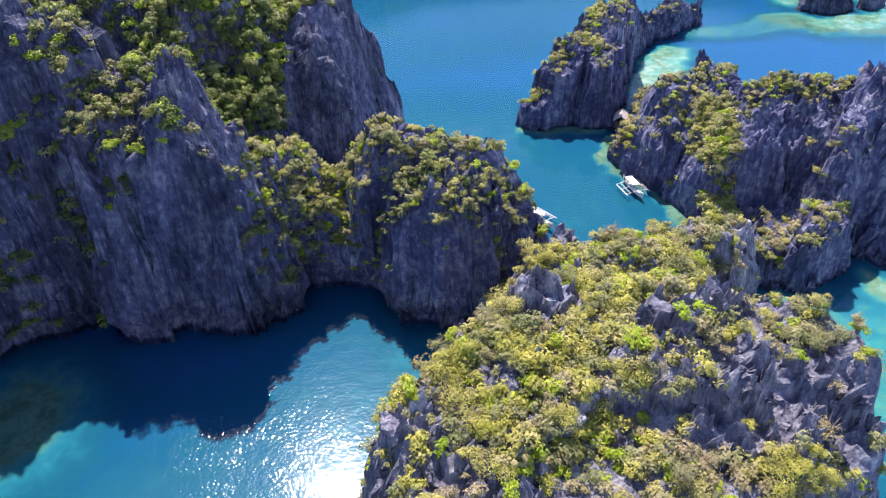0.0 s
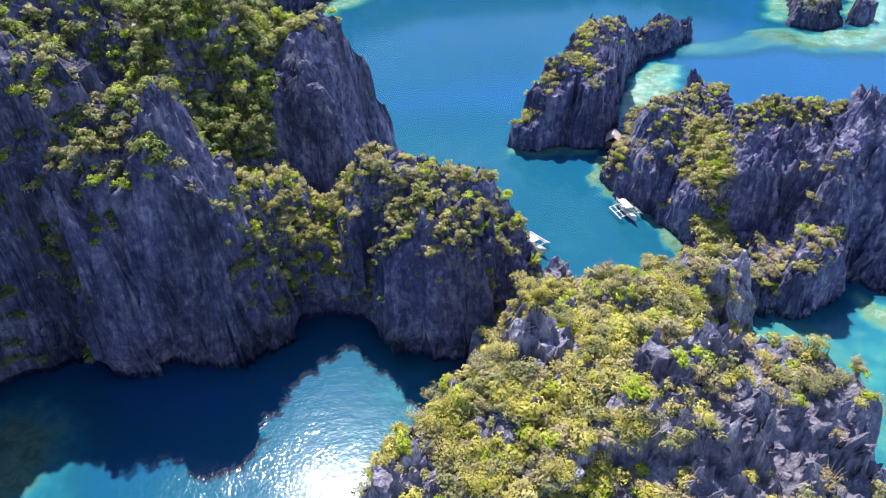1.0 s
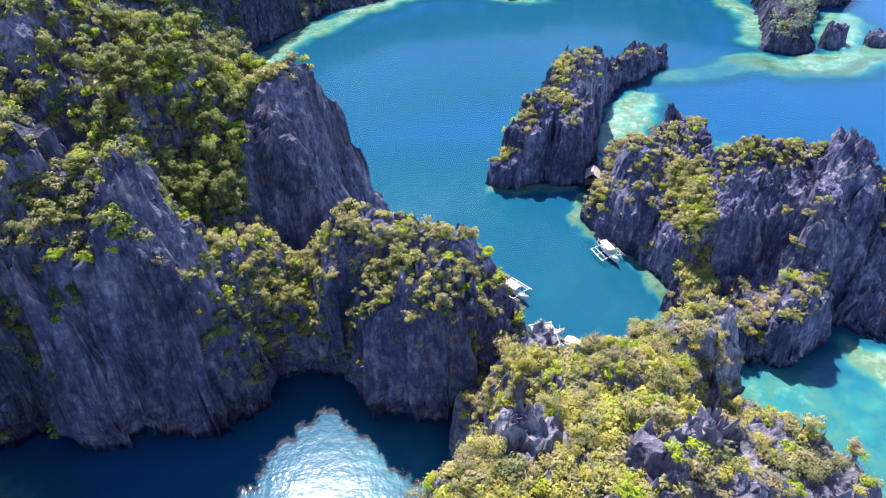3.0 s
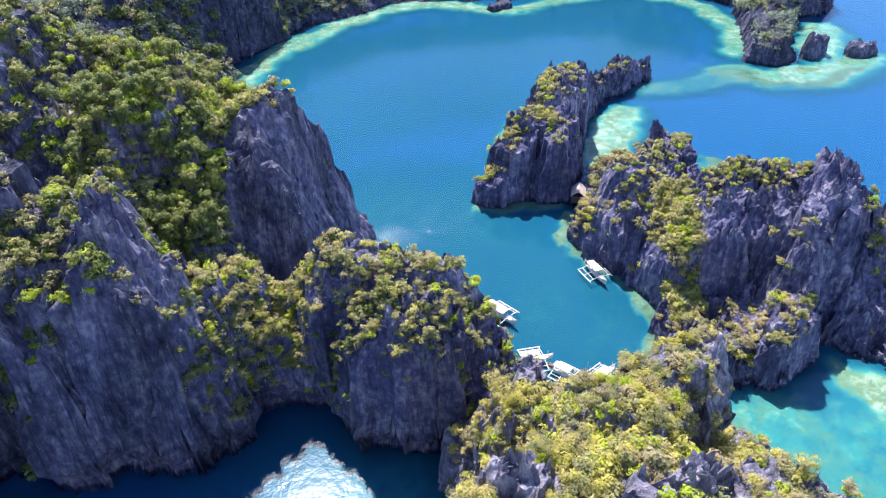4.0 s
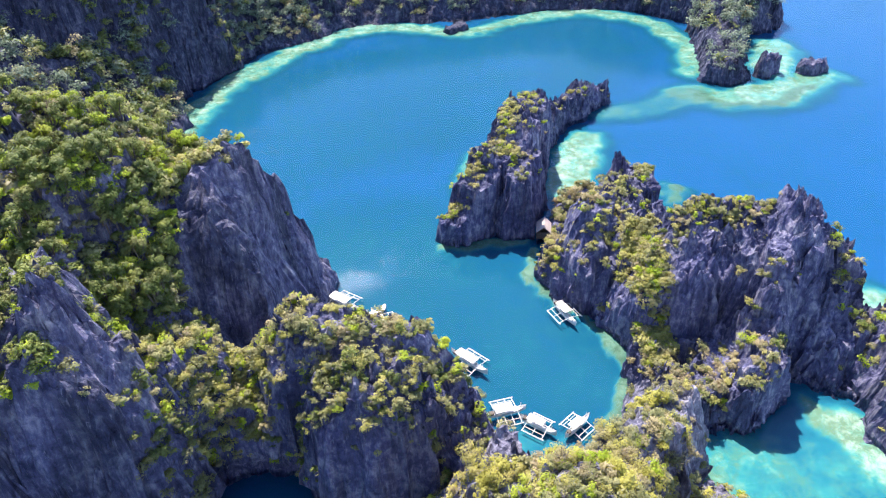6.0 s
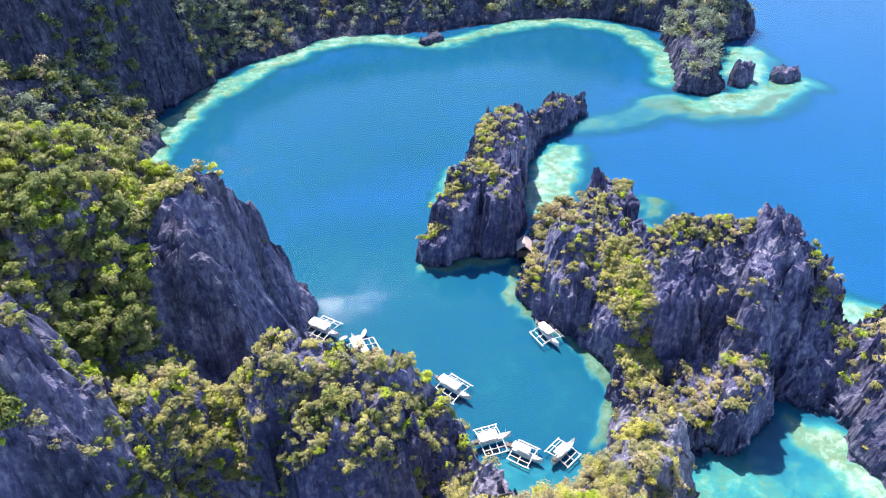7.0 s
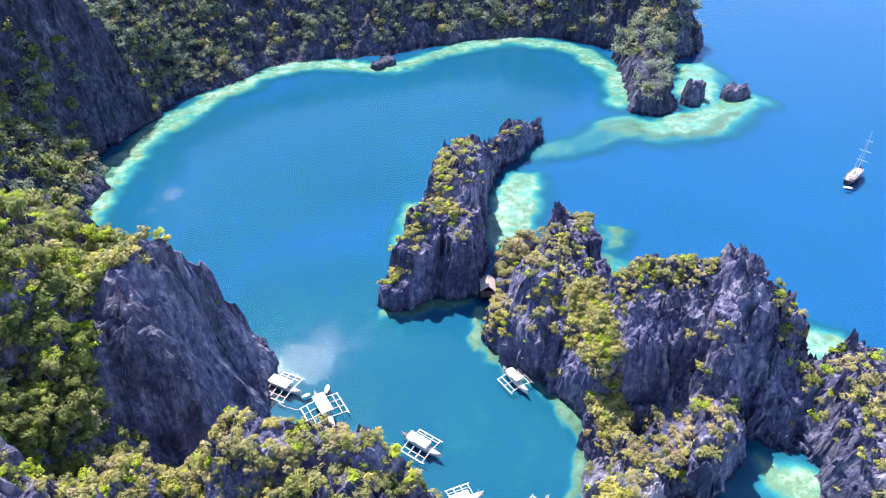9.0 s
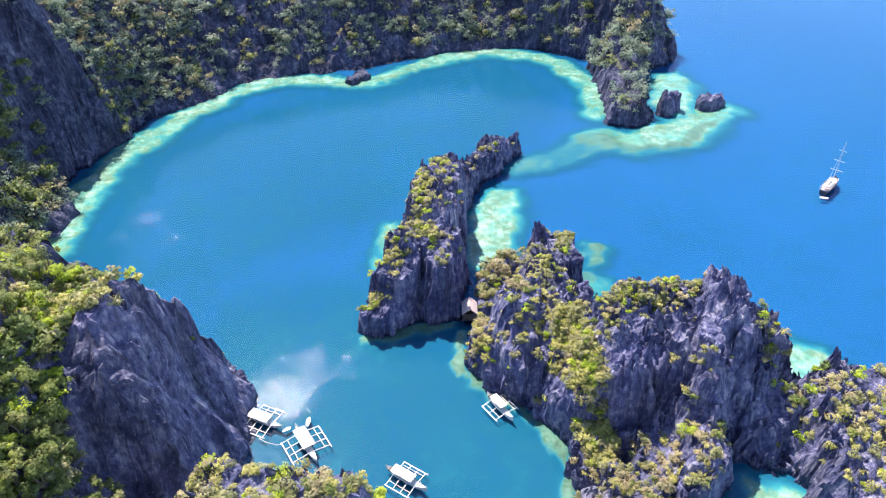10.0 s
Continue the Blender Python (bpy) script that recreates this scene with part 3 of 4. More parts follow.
big_rock = land("limestone_islet", "broad grey limestone rock with fluted spires and a leafy crown", "rock", [
    # the crown over the hollow face, and the sloping right flank
    ((0.5, 6.2, 5.5), 4.5, (67.5, 142, 28.2, 1.2), (73, 144.5, 29.8, 1.6), (80, 142, 29, 2), (85, 139.5, 29.2, 1.5)),
    ((0.6, 3, 2.3), 4.5, (85, 138, 29.5, 1.6), (90, 136.8, 32.8, 2.0), (93.5, 134, 31.2, 1.6)),
    ((1.0, 3, 1.9), 4.5, (93.5, 134, 31, 1.4), (100, 133.5, 23, 1.2), (102.5, 132, 14, 0.8)),
    # the narrow rib down the face and the block at its foot
    (3.4, 3.0, (85.5, 131.5, 29, 0.6), (83.4, 125.6, 26, 0.7), (80.6, 122.2, 22.4, 0.7), (78.4, 118.2, 16, 0.8), (77.2, 114.5, 14, 1.0)),
    (5.5, 4.5, (77.2, 113.5, 14.5, 0.7), (75.5, 110.6, 14, 1.0), (69.5, 108, 10.4, 0.7)),
    # the low ground before the hollow
    (3.0, 3.0, (57.5, 115, 8.4, 1.4), (63, 111.8, 9, 2.2), (67.5, 115, 9, 3), (69.5, 121, 8.5, 3.5)),
    (2.5, 2.5, (54.4, 119, 5, 1), (58, 116, 7.5, 1.4)),
    # the green spur beside the next rock
    (4.0, 4.0, (65.4, 145, 22, 1.2), (61.5, 142.5, 17.5, 1.3), (60.6, 134, 12, 1.5), (59.6, 127, 7.6, 1.4), (58.2, 121, 5.5, 1.4)),
    (2.6, 2.6, (95, 117, 8, 2), (99.5, 120.8, 12.5, 1.4), (104, 126, 9, 3)),
], (50, 98, 120, 160), 0.28, 505, ROCK_ISLE, spire=2.4, ribs=1.3, cell=1.7, flute=1.2, ledges=0.15)
mid_rock = land("limestone_islet", "rounded limestone rock with yellow-green shrubs beside the channel", "rock", [
    ((0.8, 2.4, 7.0), 4.0, (65, 147, 22, 0.6), (59.5, 150.5, 20, 1.0)),
    ((1.2, 6, 4.5), 4.0, (58, 151, 20.5, 1.2), (54, 154, 23, 1.8), (57, 160, 21, 2.4), (64, 163, 19.5, 3), (68, 175, 14, 3.4)),
    ((1.2, 5, 4.5), 4.0, (59, 152, 19.5, 2), (67.5, 155.5, 21, 1.2)),
    (4.0, 4.0, (68, 175, 12, 3), (71, 185, 13, 1.8)),
    (6.0, 6.0, (71.4, 188, 15.2, 1.2), (72.4, 188.6, 14.8, 1.2)),
    (6.0, 6.0, (74.6, 187, 14.4, 1.0), (75.4, 187.4, 13.8, 1.0)),
    (5.0, 5.0, (75.5, 176, 15.5, 2.2), (79, 184.5, 13.5, 1.8)),
    (3.0, 3.0, (48.5, 159, 9, 3), (51, 166, 5, 1.5)),
    (2.0, 2.0, (65, 193, 4.5, 2.5), (59, 185, 4, 2.5), (54, 178, 3, 2)),
], (36, 128, 96, 202), 0.3, 606, ROCK_ISLE, spire=2.2, ribs=1.2, flute=0.6)
blade = land("limestone_islet", "narrow blade of fluted grey limestone standing in the lagoon", "rock", [
    (7.0, 4.0, (25, 178.5, 7, 1.5), (32, 182.5, 16, 3.2), (38.5, 189, 20, 4.8), (47, 202, 22, 5.2), (55, 222, 19, 4.6), (61, 231, 16, 3.4)),
    (6.5, 4.0, (42.5, 180.5, 17.5, 2.8), (48, 189, 19.5, 2.8)),
    (3.6, 3.6, (61, 231, 14, 3), (70, 241, 8, 3), (82, 251, 9, 2.5), (92, 257, 8, 2)),
], (8, 162, 106, 272), 0.34, 707, ROCK_ISLE, spire=2.2, ribs=1.1, cell=1.9, flute=0.8, ledges=0.12)
side = land("limestone_hill", "low jagged limestone hill with scattered yellow shrubs", "hill", [
    (2.5, 2.4, (103, 97, 11, 5), (105, 108, 12.5, 4), (106, 117, 15, 3), (113, 122, 13, 3)),
    (1.8, 1.8, (112, 116, 12, 6), (128, 108, 15, 8), (170, 96, 22, 16)),
    (2.0, 2.0, (104, 100, 10, 6), (125, 84, 16, 12)),
], (90, 60, 205, 152), 0.4, 808, ROCK_ISLE, spire=2.4, ribs=1.4)
far = land("wooded_hillside", "steep wooded limestone hillside round the far lagoon shore", "hill", [
    (4.2, 1.5, (-160, 262, 74, 34), (-114, 294, 66, 32), (-88, 322, 58, 25)),
    (1.8, 1.5, (-86, 326, 57, 8), (-48, 362, 48, 1)),
    (1.25, 1.25, (-125, 222, 48, 12), (-104, 240, 40, 9), (-86, 264, 26, 8)),
    (1.15, 1.0, (-40, 372, 36, 8), (-8, 396, 34, 8), (50, 398, 33, 8), (100, 402, 32, 8), (140, 396, 32, 6)),
    (2.4, 1.5, (140, 398, 36, 8), (174, 366, 36, 10), (186, 338, 30, 8)),
    (2.0, 2.0, (176, 332, 20, 5), (160, 298, 11, 3.5), (148, 272, 8, 5)),
    (2.5, 2.5, (50, 341, 2.6, 1.2), (54, 346, 3, 2)),
], (-190, 205, 235, 450), 0.9, 909, ROCK_SHADED, spire=2.6, ribs=1.8, cell=4.0)
for cx, cy, top, w, seed in ((167, 271, 8, 2.6, 31), (186, 270, 5, 2.2, 37)):
    land("sea_rock", "small jagged limestone rock standing on the reef", "rock", [(3.5, 3.5, (cx - 2, cy, top, w), (cx + 3, cy + 2, top * 0.8, w))],
         (cx - 14, cy - 12, cx + 16, cy + 14), 0.5, seed, spire=2.0, ribs=1.0, cell=1.8)


# ---- plants ----
def leaf_cloud(rng, radius, leaves, size, lobes, squash=0.75):
    """Corners, faces and corner normals of a crown: leaf sprays over billows, billows over several uneven lobes."""
    n = max(leaves // lobes, 6)
    co, nor = [], []
    for k in range(lobes):
        a, r = rng.uniform(0, 2 * math.pi), radius * rng.uniform(0.2, 0.62) * (k > 0)
        c = np.array([r * math.cos(a), r * math.sin(a), radius * squash * rng.uniform(0.35, 1.0)])
        lr = radius * rng.uniform(0.38, 0.6)
        heads = rng.normal(size=(6, 3))
        heads[:, 2] = np.abs(heads[:, 2]) + 0.1
        heads /= np.linalg.norm(heads, axis=1)[:, None]
        v = rng.normal(size=(n, 3))
        v /= np.linalg.norm(v, axis=1)[:, None]
        v[:, 2] = np.where(v[:, 2] < -0.35, -v[:, 2], v[:, 2])
        mine = heads[rng.integers(6, size=n)]
        p = c + (mine * 0.62 + v * rng.uniform(0.34, 0.56, (n, 1))) * lr * np.array([1, 1, squash])
        out = mine * 0.5 + v * 0.9 + np.array([0, 0, 0.25])
        out /= np.linalg.norm(out, axis=1)[:, None]
        nrm = out + rng.normal(size=(n, 3)) * 0.3
        nrm /= np.linalg.norm(nrm, axis=1)[:, None]
        side_v = np.cross(nrm, rng.normal(size=(n, 3)))
        side_v /= np.linalg.norm(side_v, axis=1)[:, None] + 1e-9
        up = np.cross(nrm, side_v)
        s = size * rng.uniform(0.55, 1.3, (n, 1))
        co.append(np.stack([p - side_v * s * 0.5, p + side_v * s * 0.6, p + up * s * 0.52 + nrm * s * 0.1], 1))
        bent = out * 0.75 + nrm * 0.35
        nor.append(np.repeat((bent / np.linalg.norm(bent, axis=1)[:, None])[:, None], 3, 1))
    co, nor = np.concatenate(co).reshape(-1, 3), np.concatenate(nor).reshape(-1, 3)
    return co, np.arange(len(co)).reshape(-1, 3), nor


def rounded(ob, normals):
    """Lets the leaves of a crown take the light as the billows do."""
    ob.data.attributes.new("custom_normal", "FLOAT_VECTOR", "POINT").data.foreach_set("vector", np.asarray(normals, np.float32).ravel())
    return ob


def plant(land_piece, rng, count, radius, density_seed, wet=0.5, most_slope=2.5, low=1.5, region=None, patchy=0.42, high=999.0, ledges=0.1, bare=()):
    """Sites for plants: x, y, z, radius."""
    x0, y0, x1, y1 = region or land_piece.box
    out = []
    tries = count * 14
    px, py = rng.uniform(x0, x1, tries), rng.uniform(y0, y1, tries)
    h, slope = land_piece.at(px, py)
    d = value_noise(px / 6.5, py / 6.5, None, density_seed)
    ledge = rng.uniform(0, 1, tries)
    ok = (h > low) & (h < high) & ((slope < most_slope) | (ledge < ledges)) & (d > patchy * rng.uniform(0.75, 1.25, tries))
    for cx, cy, rx, ry, keep in bare:
        ok &= ~((((px - cx) / rx) ** 2 + ((py - cy) / ry) ** 2 < 1) & (rng.uniform(0, 1, tries) > keep))
    for i in np.nonzero(ok)[0][:count]:
        r = rng.uniform(*radius) * (0.7 if slope[i] > most_slope else 1.0)
        out.append((px[i], py[i], h[i] - 0.25 * r, r))
    return out


def foliage(name, label, sites, material, rng, leaves, size, protos=7):
    """One joined mesh of many plants that nobody could count."""
    if not sites:
        return
    made = [leaf_cloud(rng, 1.0, leaves, size, int(rng.integers(4, 8)), rng.uniform(0.75, 1.1)) for _ in range(protos)]
    cos, qs, nors, base = [], [], [], 0
    for x, y, z, r in sites:
        co, q, nor = made[int(rng.integers(protos))]
        a = rng.uniform(0, 2 * math.pi)
        c, s = math.cos(a), math.sin(a)
        turn = np.array([[c, -s, 0], [s, c, 0], [0, 0, 1]])
        nors.append(nor @ turn.T)
        m = turn * r * np.array([[rng.uniform(0.85, 1.15)], [rng.uniform(0.85, 1.15)], [rng.uniform(0.8, 1.15)]])
        cos.append(co @ m.T + np.array([x, y, z]))
        qs.append(q + base)
        base += len(co)
    ob = rounded(mesh_object(name, np.concatenate(cos), np.concatenate(qs), material, smooth=True), np.concatenate(nors))
    tagged(ob, label, "shrubs", kind="stuff")


def stems(bm, rng, height, spread, count, thick):
    """Forking tapered stems from one root."""
    for _ in range(count):
        a = rng.uniform(0, 2 * math.pi)
        base = Vector((0, 0, -0.3))
        bend = Vector((math.cos(a) * spread, math.sin(a) * spread, height))
        mid = bend * 0.5 + Vector((rng.uniform(-0.1, 0.1), rng.uniform(-0.1, 0.1), 0.1 * height))
        rings = []
        for p, w in ((base, thick), (mid, thick * 0.65), (bend, thick * 0.2)):
            rings.append([bm.verts.new(p + Vector((math.cos(q) * w, math.sin(q) * w, 0))) for q in (0, 2.1, 4.2)])
        for lo, hi in zip(rings, rings[1:]):
            for k in range(3):
                bm.faces.new((lo[k], lo[(k + 1) % 3], hi[(k + 1) % 3], hi[k]))


def shrub(name, label, category, rng, material, radius, leaves, size, group="", tall=0.0, twigs=0):
    """A shrub or small tree: forking stems and a crown of leaf sprays."""
    root = new(name)
    bm = bmesh.new()
    stems(bm, rng, radius * 0.9 + tall, radius * 0.45, 4, 0.05 * radius + 0.03)
    part("trunk", bm, BARK, root)
    if twigs:
        bm = bmesh.new()
        for _ in range(twigs):
            stems(bm, rng, radius * rng.uniform(0.6, 1.35), radius * rng.uniform(0.3, 1.0), 1, 0.05)
        part("branchwork", bm, TWIG, root, "thin pale bare branches")
    co, q, nor = leaf_cloud(rng, radius, leaves, size, int(rng.integers(6, 10)), rng.uniform(0.95, 1.2) if tall else rng.uniform(0.65, 0.9))
    rounded(mesh_object("crown", co + np.array([0, 0, tall]), q, material, smooth=True, parent=root), nor)
    return tagged(root, label, category, group)


def scatter(protos, sites, rng):
    """Puts the first plants down, then copies of them."""
    for i, (x, y, z, r) in enumerate(sites):
        m = pose(x, y, z, rng.uniform(-8, 8), rng.uniform(-8, 8), rng.uniform(0, 360))
        if i < len(protos):
            protos[i].matrix_basis = m
        else:
            copy_thing(protos[int(rng.integers(len(protos)))], m)


# bare outcrops of the near hill: middle, half widths, share of plants kept
OUTCROPS = ((20, 90.5, 5.5, 4.5, 0.02), (12, 64.8, 5.0, 4.4, 0.0), (26, 59, 3.8, 3.8, 0.05), (34, 62.5, 5.2, 3.6, 0.05), (-3, 45, 5.5, 5.0, 0.12), (34, 50, 13, 6.5, 0.16), (42, 52, 9, 7, 0.2))
spires(front.ob, front, 300, (1.5, 3.0), 11, region=(-12, 38, 56, 98), low=6, spots=OUTCROPS)
spires(ridge.ob, ridge, 260, (1.4, 3.0), 12, low=3)
spires(wall.ob, wall, 200, (1.2, 2.4), 13, region=(-72, 90, -30, 122), low=8)
spires(peak.ob, peak, 180, (1.4, 3.0), 14, region=(-66, 126, -33, 172), low=6)
spires(big_rock.ob, big_rock, 200, (1.2, 2.8), 15, low=2)
spires(big_rock.ob, big_rock, 55, (1.4, 2.6), 21, region=(68, 130, 102, 142), low=17)
spires(mid_rock.ob, mid_rock, 220, (1.2, 2.8), 16, low=2)
spires(blade.ob, blade, 240, (1.4, 3.2), 17, low=2)
spires(far.ob, far, 220, (2.0, 5.0), 19, region=(-110, 220, 200, 380), low=2)
spires(side.ob, side, 300, (1.6, 3.4), 18, region=(92, 76, 150, 130), low=2)

rng = np.random.default_rng(7)
YELLOW = "yellow-green leafy shrub rooted on grey limestone"
OLIVE = "olive-green dry shrub clinging to grey limestone"
LIME = "bright green leafy shrub on a limestone ledge"


def brush(land_piece, words, mixes, count, radius, seed, leaves, size, **kw):
    """Undergrowth of several sorts on one landform, a joined mesh a sort."""
    for k, (material, share, tone) in enumerate(mixes):
        foliage("undergrowth", tone + " " + words, plant(land_piece, rng, int(count * share * 0.6), (radius[0] * 1.1, radius[1] * 1.2), seed + 17 * k, **kw), material, rng, int(leaves * 1.3), size * 1.12)


DRY_MIX = ((LEAF_YELLOW, 0.44, "yellow-green"), (LEAF_OLIVE, 0.32, "olive"), (LEAF_LIME, 0.16, "bright green"), (LEAF_DRY, 0.1, "dry straw-coloured"))
GOLD_MIX = ((LEAF_GOLD, 0.42, "yellow-green"), (LEAF_OLIVE, 0.34, "olive"), (LEAF_LIME, 0.1, "bright green"), (LEAF_DRY, 0.16, "dry straw-coloured"))
WET_MIX = ((LEAF_GREEN, 0.6, "dark green"), (LEAF_OLIVE, 0.25, "olive"), (LEAF_LIME, 0.15, "bright green"))
RIDGE_MIX = ((LEAF_OLIVE, 0.42, "olive"), (LEAF_YELLOW, 0.22, "yellow-green"), (LEAF_GREEN, 0.2, "dark green"), (LEAF_LIME, 0.12, "bright green"), (LEAF_DRY, 0.06, "dry straw-coloured"))
# the near hill: shrubs that one could count on its top, then the rest
NEAR = "shrubs on the near hill"
near_yellow = [shrub("shrub", YELLOW, "shrub", rng, LEAF_GOLD, r, 1150, 0.22, NEAR, twigs=6) for r in (1.4, 1.8, 2.1, 2.5, 2.9)]
near_olive = [shrub("shrub", OLIVE, "shrub", rng, LEAF_OLIVE, r, 800, 0.23, NEAR, twigs=14) for r in (1.3, 1.6, 2.0, 2.3)]
near_dry = [shrub("shrub", "pale straw-coloured half-bare shrub on grey limestone", "shrub", rng, LEAF_DRY, r, 560, 0.22, NEAR, twigs=22) for r in (1.3, 1.7, 2.1)]
near_lime = [shrub("shrub", LIME, "shrub", rng, LEAF_LIME, r, 900, 0.24, NEAR) for r in (1.2, 1.6, 1.9)]
scatter(near_yellow, plant(front, rng, 112, (1.0, 2.0), 61, region=(-10, 36, 46, 96), low=12, most_slope=3.2, patchy=0.34, bare=OUTCROPS), rng)
scatter(near_olive, plant(front, rng, 62, (1.0, 2.0), 62, region=(-10, 34, 54, 96), low=8, most_slope=3.4, bare=OUTCROPS), rng)
scatter(near_dry, plant(front, rng, 34, (1.0, 2.0), 66, region=(-10, 34, 50, 90), low=8, most_slope=3.4, patchy=0.3, bare=OUTCROPS[:5]), rng)
scatter(near_lime, plant(front, rng, 16, (1.0, 2.0), 65, region=(-8, 34, 54, 96), low=8, most_slope=3.4, bare=OUTCROPS), rng)
brush(front, "undergrowth between the limestone spires", GOLD_MIX, 2300, (0.6, 1.5), 63, 150, 0.23, region=(-20, 34, 62, 126), low=2, most_slope=3.6, patchy=0.34, bare=OUTCROPS)
brush(front, "thicket on the crown of the near hill", GOLD_MIX, 620, (0.9, 1.8), 67, 190, 0.2, low=14, most_slope=3.6, patchy=0.22, bare=OUTCROPS, region=(-8, 42, 34, 92))
# the ridge
RIDGE = "shrubs on the ridge"
ridge_shrubs = [shrub("shrub", OLIVE, "shrub", rng, LEAF_OLIVE, r, 520, 0.25, RIDGE) for r in (0.9, 1.2, 1.5)]
ridge_yellow = [shrub("shrub", YELLOW, "shrub", rng, LEAF_YELLOW, r, 520, 0.25, RIDGE) for r in (0.9, 1.2, 1.5)]
scatter(ridge_shrubs, plant(ridge, rng, 15, (0.8, 1.5), 71, low=5, most_slope=4.0), rng)
scatter(ridge_yellow, plant(ridge, rng, 15, (0.8, 1.5), 72, low=5, most_slope=4.0), rng)
brush(ridge, "shrubs along the limestone ridge", RIDGE_MIX, 900, (0.6, 1.5), 73, 175, 0.23, low=2, most_slope=4.4, patchy=0.44)
brush(ridge, "shrubs hanging on the sheer face", RIDGE_MIX[:3], 560, (0.5, 1.3), 75, 150, 0.22, low=6, most_slope=30, patchy=0.45, region=(-40, 92, 14, 112))
brush(ridge, "shrubs in the saddle of the ridge", DRY_MIX, 560, (0.9, 1.8), 76, 180, 0.2, low=9, most_slope=12, patchy=0.05, region=(-41, 101, -15, 122))
brush(ridge, "bushes crowning the ridge above the moored boats", DRY_MIX, 150, (0.8, 1.7), 77, 170, 0.21, low=17, most_slope=9, patchy=0.45, region=(-14, 108, 6, 124))
# the shaded cliff
brush(wall, "shrubs along the top of the tall cliff", WET_MIX, 1050, (0.6, 1.8), 81, 165, 0.23, low=10, most_slope=4.0, bare=((-42.5, 106.5, 3.0, 3.5, 0.08),), patchy=0.34, region=(-90, 92, -30, 136))
brush(wall, "creepers and shrubs in the shade of the tall cliff", ((LEAF_GREEN, 0.8, "dark green"), (LEAF_OLIVE, 0.2, "olive")), 170, (0.9, 1.9), 83, 120, 0.27, low=3, high=36, most_slope=40, patchy=0.46, region=(-84, 92, -62, 104))
brush(wall, "bushes in the cleft behind the pinnacle", RIDGE_MIX[:3], 90, (0.9, 1.8), 84, 140, 0.24, low=28, most_slope=40, patchy=0.25, region=(-66, 100, -56, 114))
for piece, seed in ((wall, 85), (ridge, 86)):
    brush(piece, "shrubs hanging in the corner between cliff and ridge", RIDGE_MIX[:3], 95, (0.6, 1.5), seed, 130, 0.24, low=7, high=27, most_slope=40, patchy=0.35, region=(-36, 98, -25, 111))
brush(ridge, "shrubs on the lower face of the ridge", RIDGE_MIX[:4], 75, (0.5, 1.2), 87, 130, 0.24, low=4, high=19, most_slope=40, patchy=0.42, region=(-25, 104, -8, 112))
# the wooded peak and its bare face
PEAK_FACE = ((-18.5, 140, 15, 12, 0.01), (-22, 148, 7, 5, 0.05), (-12, 158, 9, 9, 0.05))
trees = [shrub("tree", "round dark-green tree on the wooded limestone slope", "tree", rng, LEAF_GREEN, r * 1.1, 820, 0.34, "trees on the peak", tall=t) for r, t in ((1.2, 1.0), (1.6, 2.0), (1.9, 1.4), (2.4, 2.6), (1.7, 3.4))]
pale_trees = [shrub("tree", "bright green tree on the wooded limestone slope", "tree", rng, LEAF_LIME, r * 1.1, 820, 0.34, "trees on the peak", tall=t) for r, t in ((1.3, 1.0), (1.7, 1.8), (2.1, 1.2))]
scatter(trees, plant(peak, rng, 105, (1.6, 2.6), 91, region=(-66, 122, -26, 178), low=12, most_slope=4.6, patchy=0.2, bare=PEAK_FACE) + plant(peak, rng, 105, (1.6, 2.6), 97, region=(-55, 122, -33.5, 149), low=14, most_slope=12, patchy=0.15), rng)
scatter(pale_trees, plant(peak, rng, 46, (1.6, 2.6), 95, region=(-62, 126, -22, 176), low=20, most_slope=3.0, bare=PEAK_FACE), rng)
brush(peak, "thicket on the wooded slope", WET_MIX, 1750, (0.7, 1.9), 92, 105, 0.28, low=6, most_slope=4.2, patchy=0.34, bare=PEAK_FACE, region=(-80, 118, -10, 196))
brush(peak, "shrubs along the brink of the peak", DRY_MIX, 170, (0.7, 1.6), 96, 110, 0.3, low=26, most_slope=6, patchy=0.1, bare=PEAK_FACE, region=(-42, 150, -14, 168))
brush(peak, "golden shrubs along the crest to the summit", DRY_MIX, 290, (0.9, 1.9), 99, 120, 0.26, low=34, most_slope=8, patchy=0.0, region=(-44, 148.5, -23.5, 157))
brush(peak, "thicket in the steep gully", WET_MIX, 420, (0.8, 1.9), 98, 120, 0.28, low=10, most_slope=12, patchy=0.2, region=(-56, 120, -33, 149))
# the islets
ISLET = "shrubs on the islets"
islet_shrubs = [shrub("shrub", YELLOW, "shrub", rng, LEAF_YELLOW, r, 480, 0.25, ISLET) for r in (0.9, 1.2, 1.5)]
sites = plant(big_rock, rng, 10, (0.8, 1.4), 111, low=4, most_slope=2.2) + plant(mid_rock, rng, 10, (0.8, 1.5), 112, low=3) + plant(blade, rng, 8, (0.8, 1.5), 113, low=4)
scatter(islet_shrubs, sites, rng)
FACES = ((73, 129.5, 9.5, 7.5, 0.04), (90.5, 122.5, 10, 11, 0.05), (80, 125, 6, 9, 0.08), (94, 132, 10, 5, 0.15))
for piece, n, seed, bare in ((big_rock, 300, 121, FACES), (mid_rock, 640, 122, ()), (blade, 170, 123, ()), (side, 620, 124, ())):
    brush(piece, "shrubs among the limestone blades", RIDGE_MIX, n, (0.5, 1.4), seed, 130, 0.27, low=1.5, most_slope=3.0, patchy=0.4, bare=bare)
brush(big_rock, "shrubs clinging to the hollow face", RIDGE_MIX[:3], 16, (0.7, 1.3), 157, 150, 0.24, low=8, most_slope=30, patchy=0.0, region=(76, 123, 84, 130))
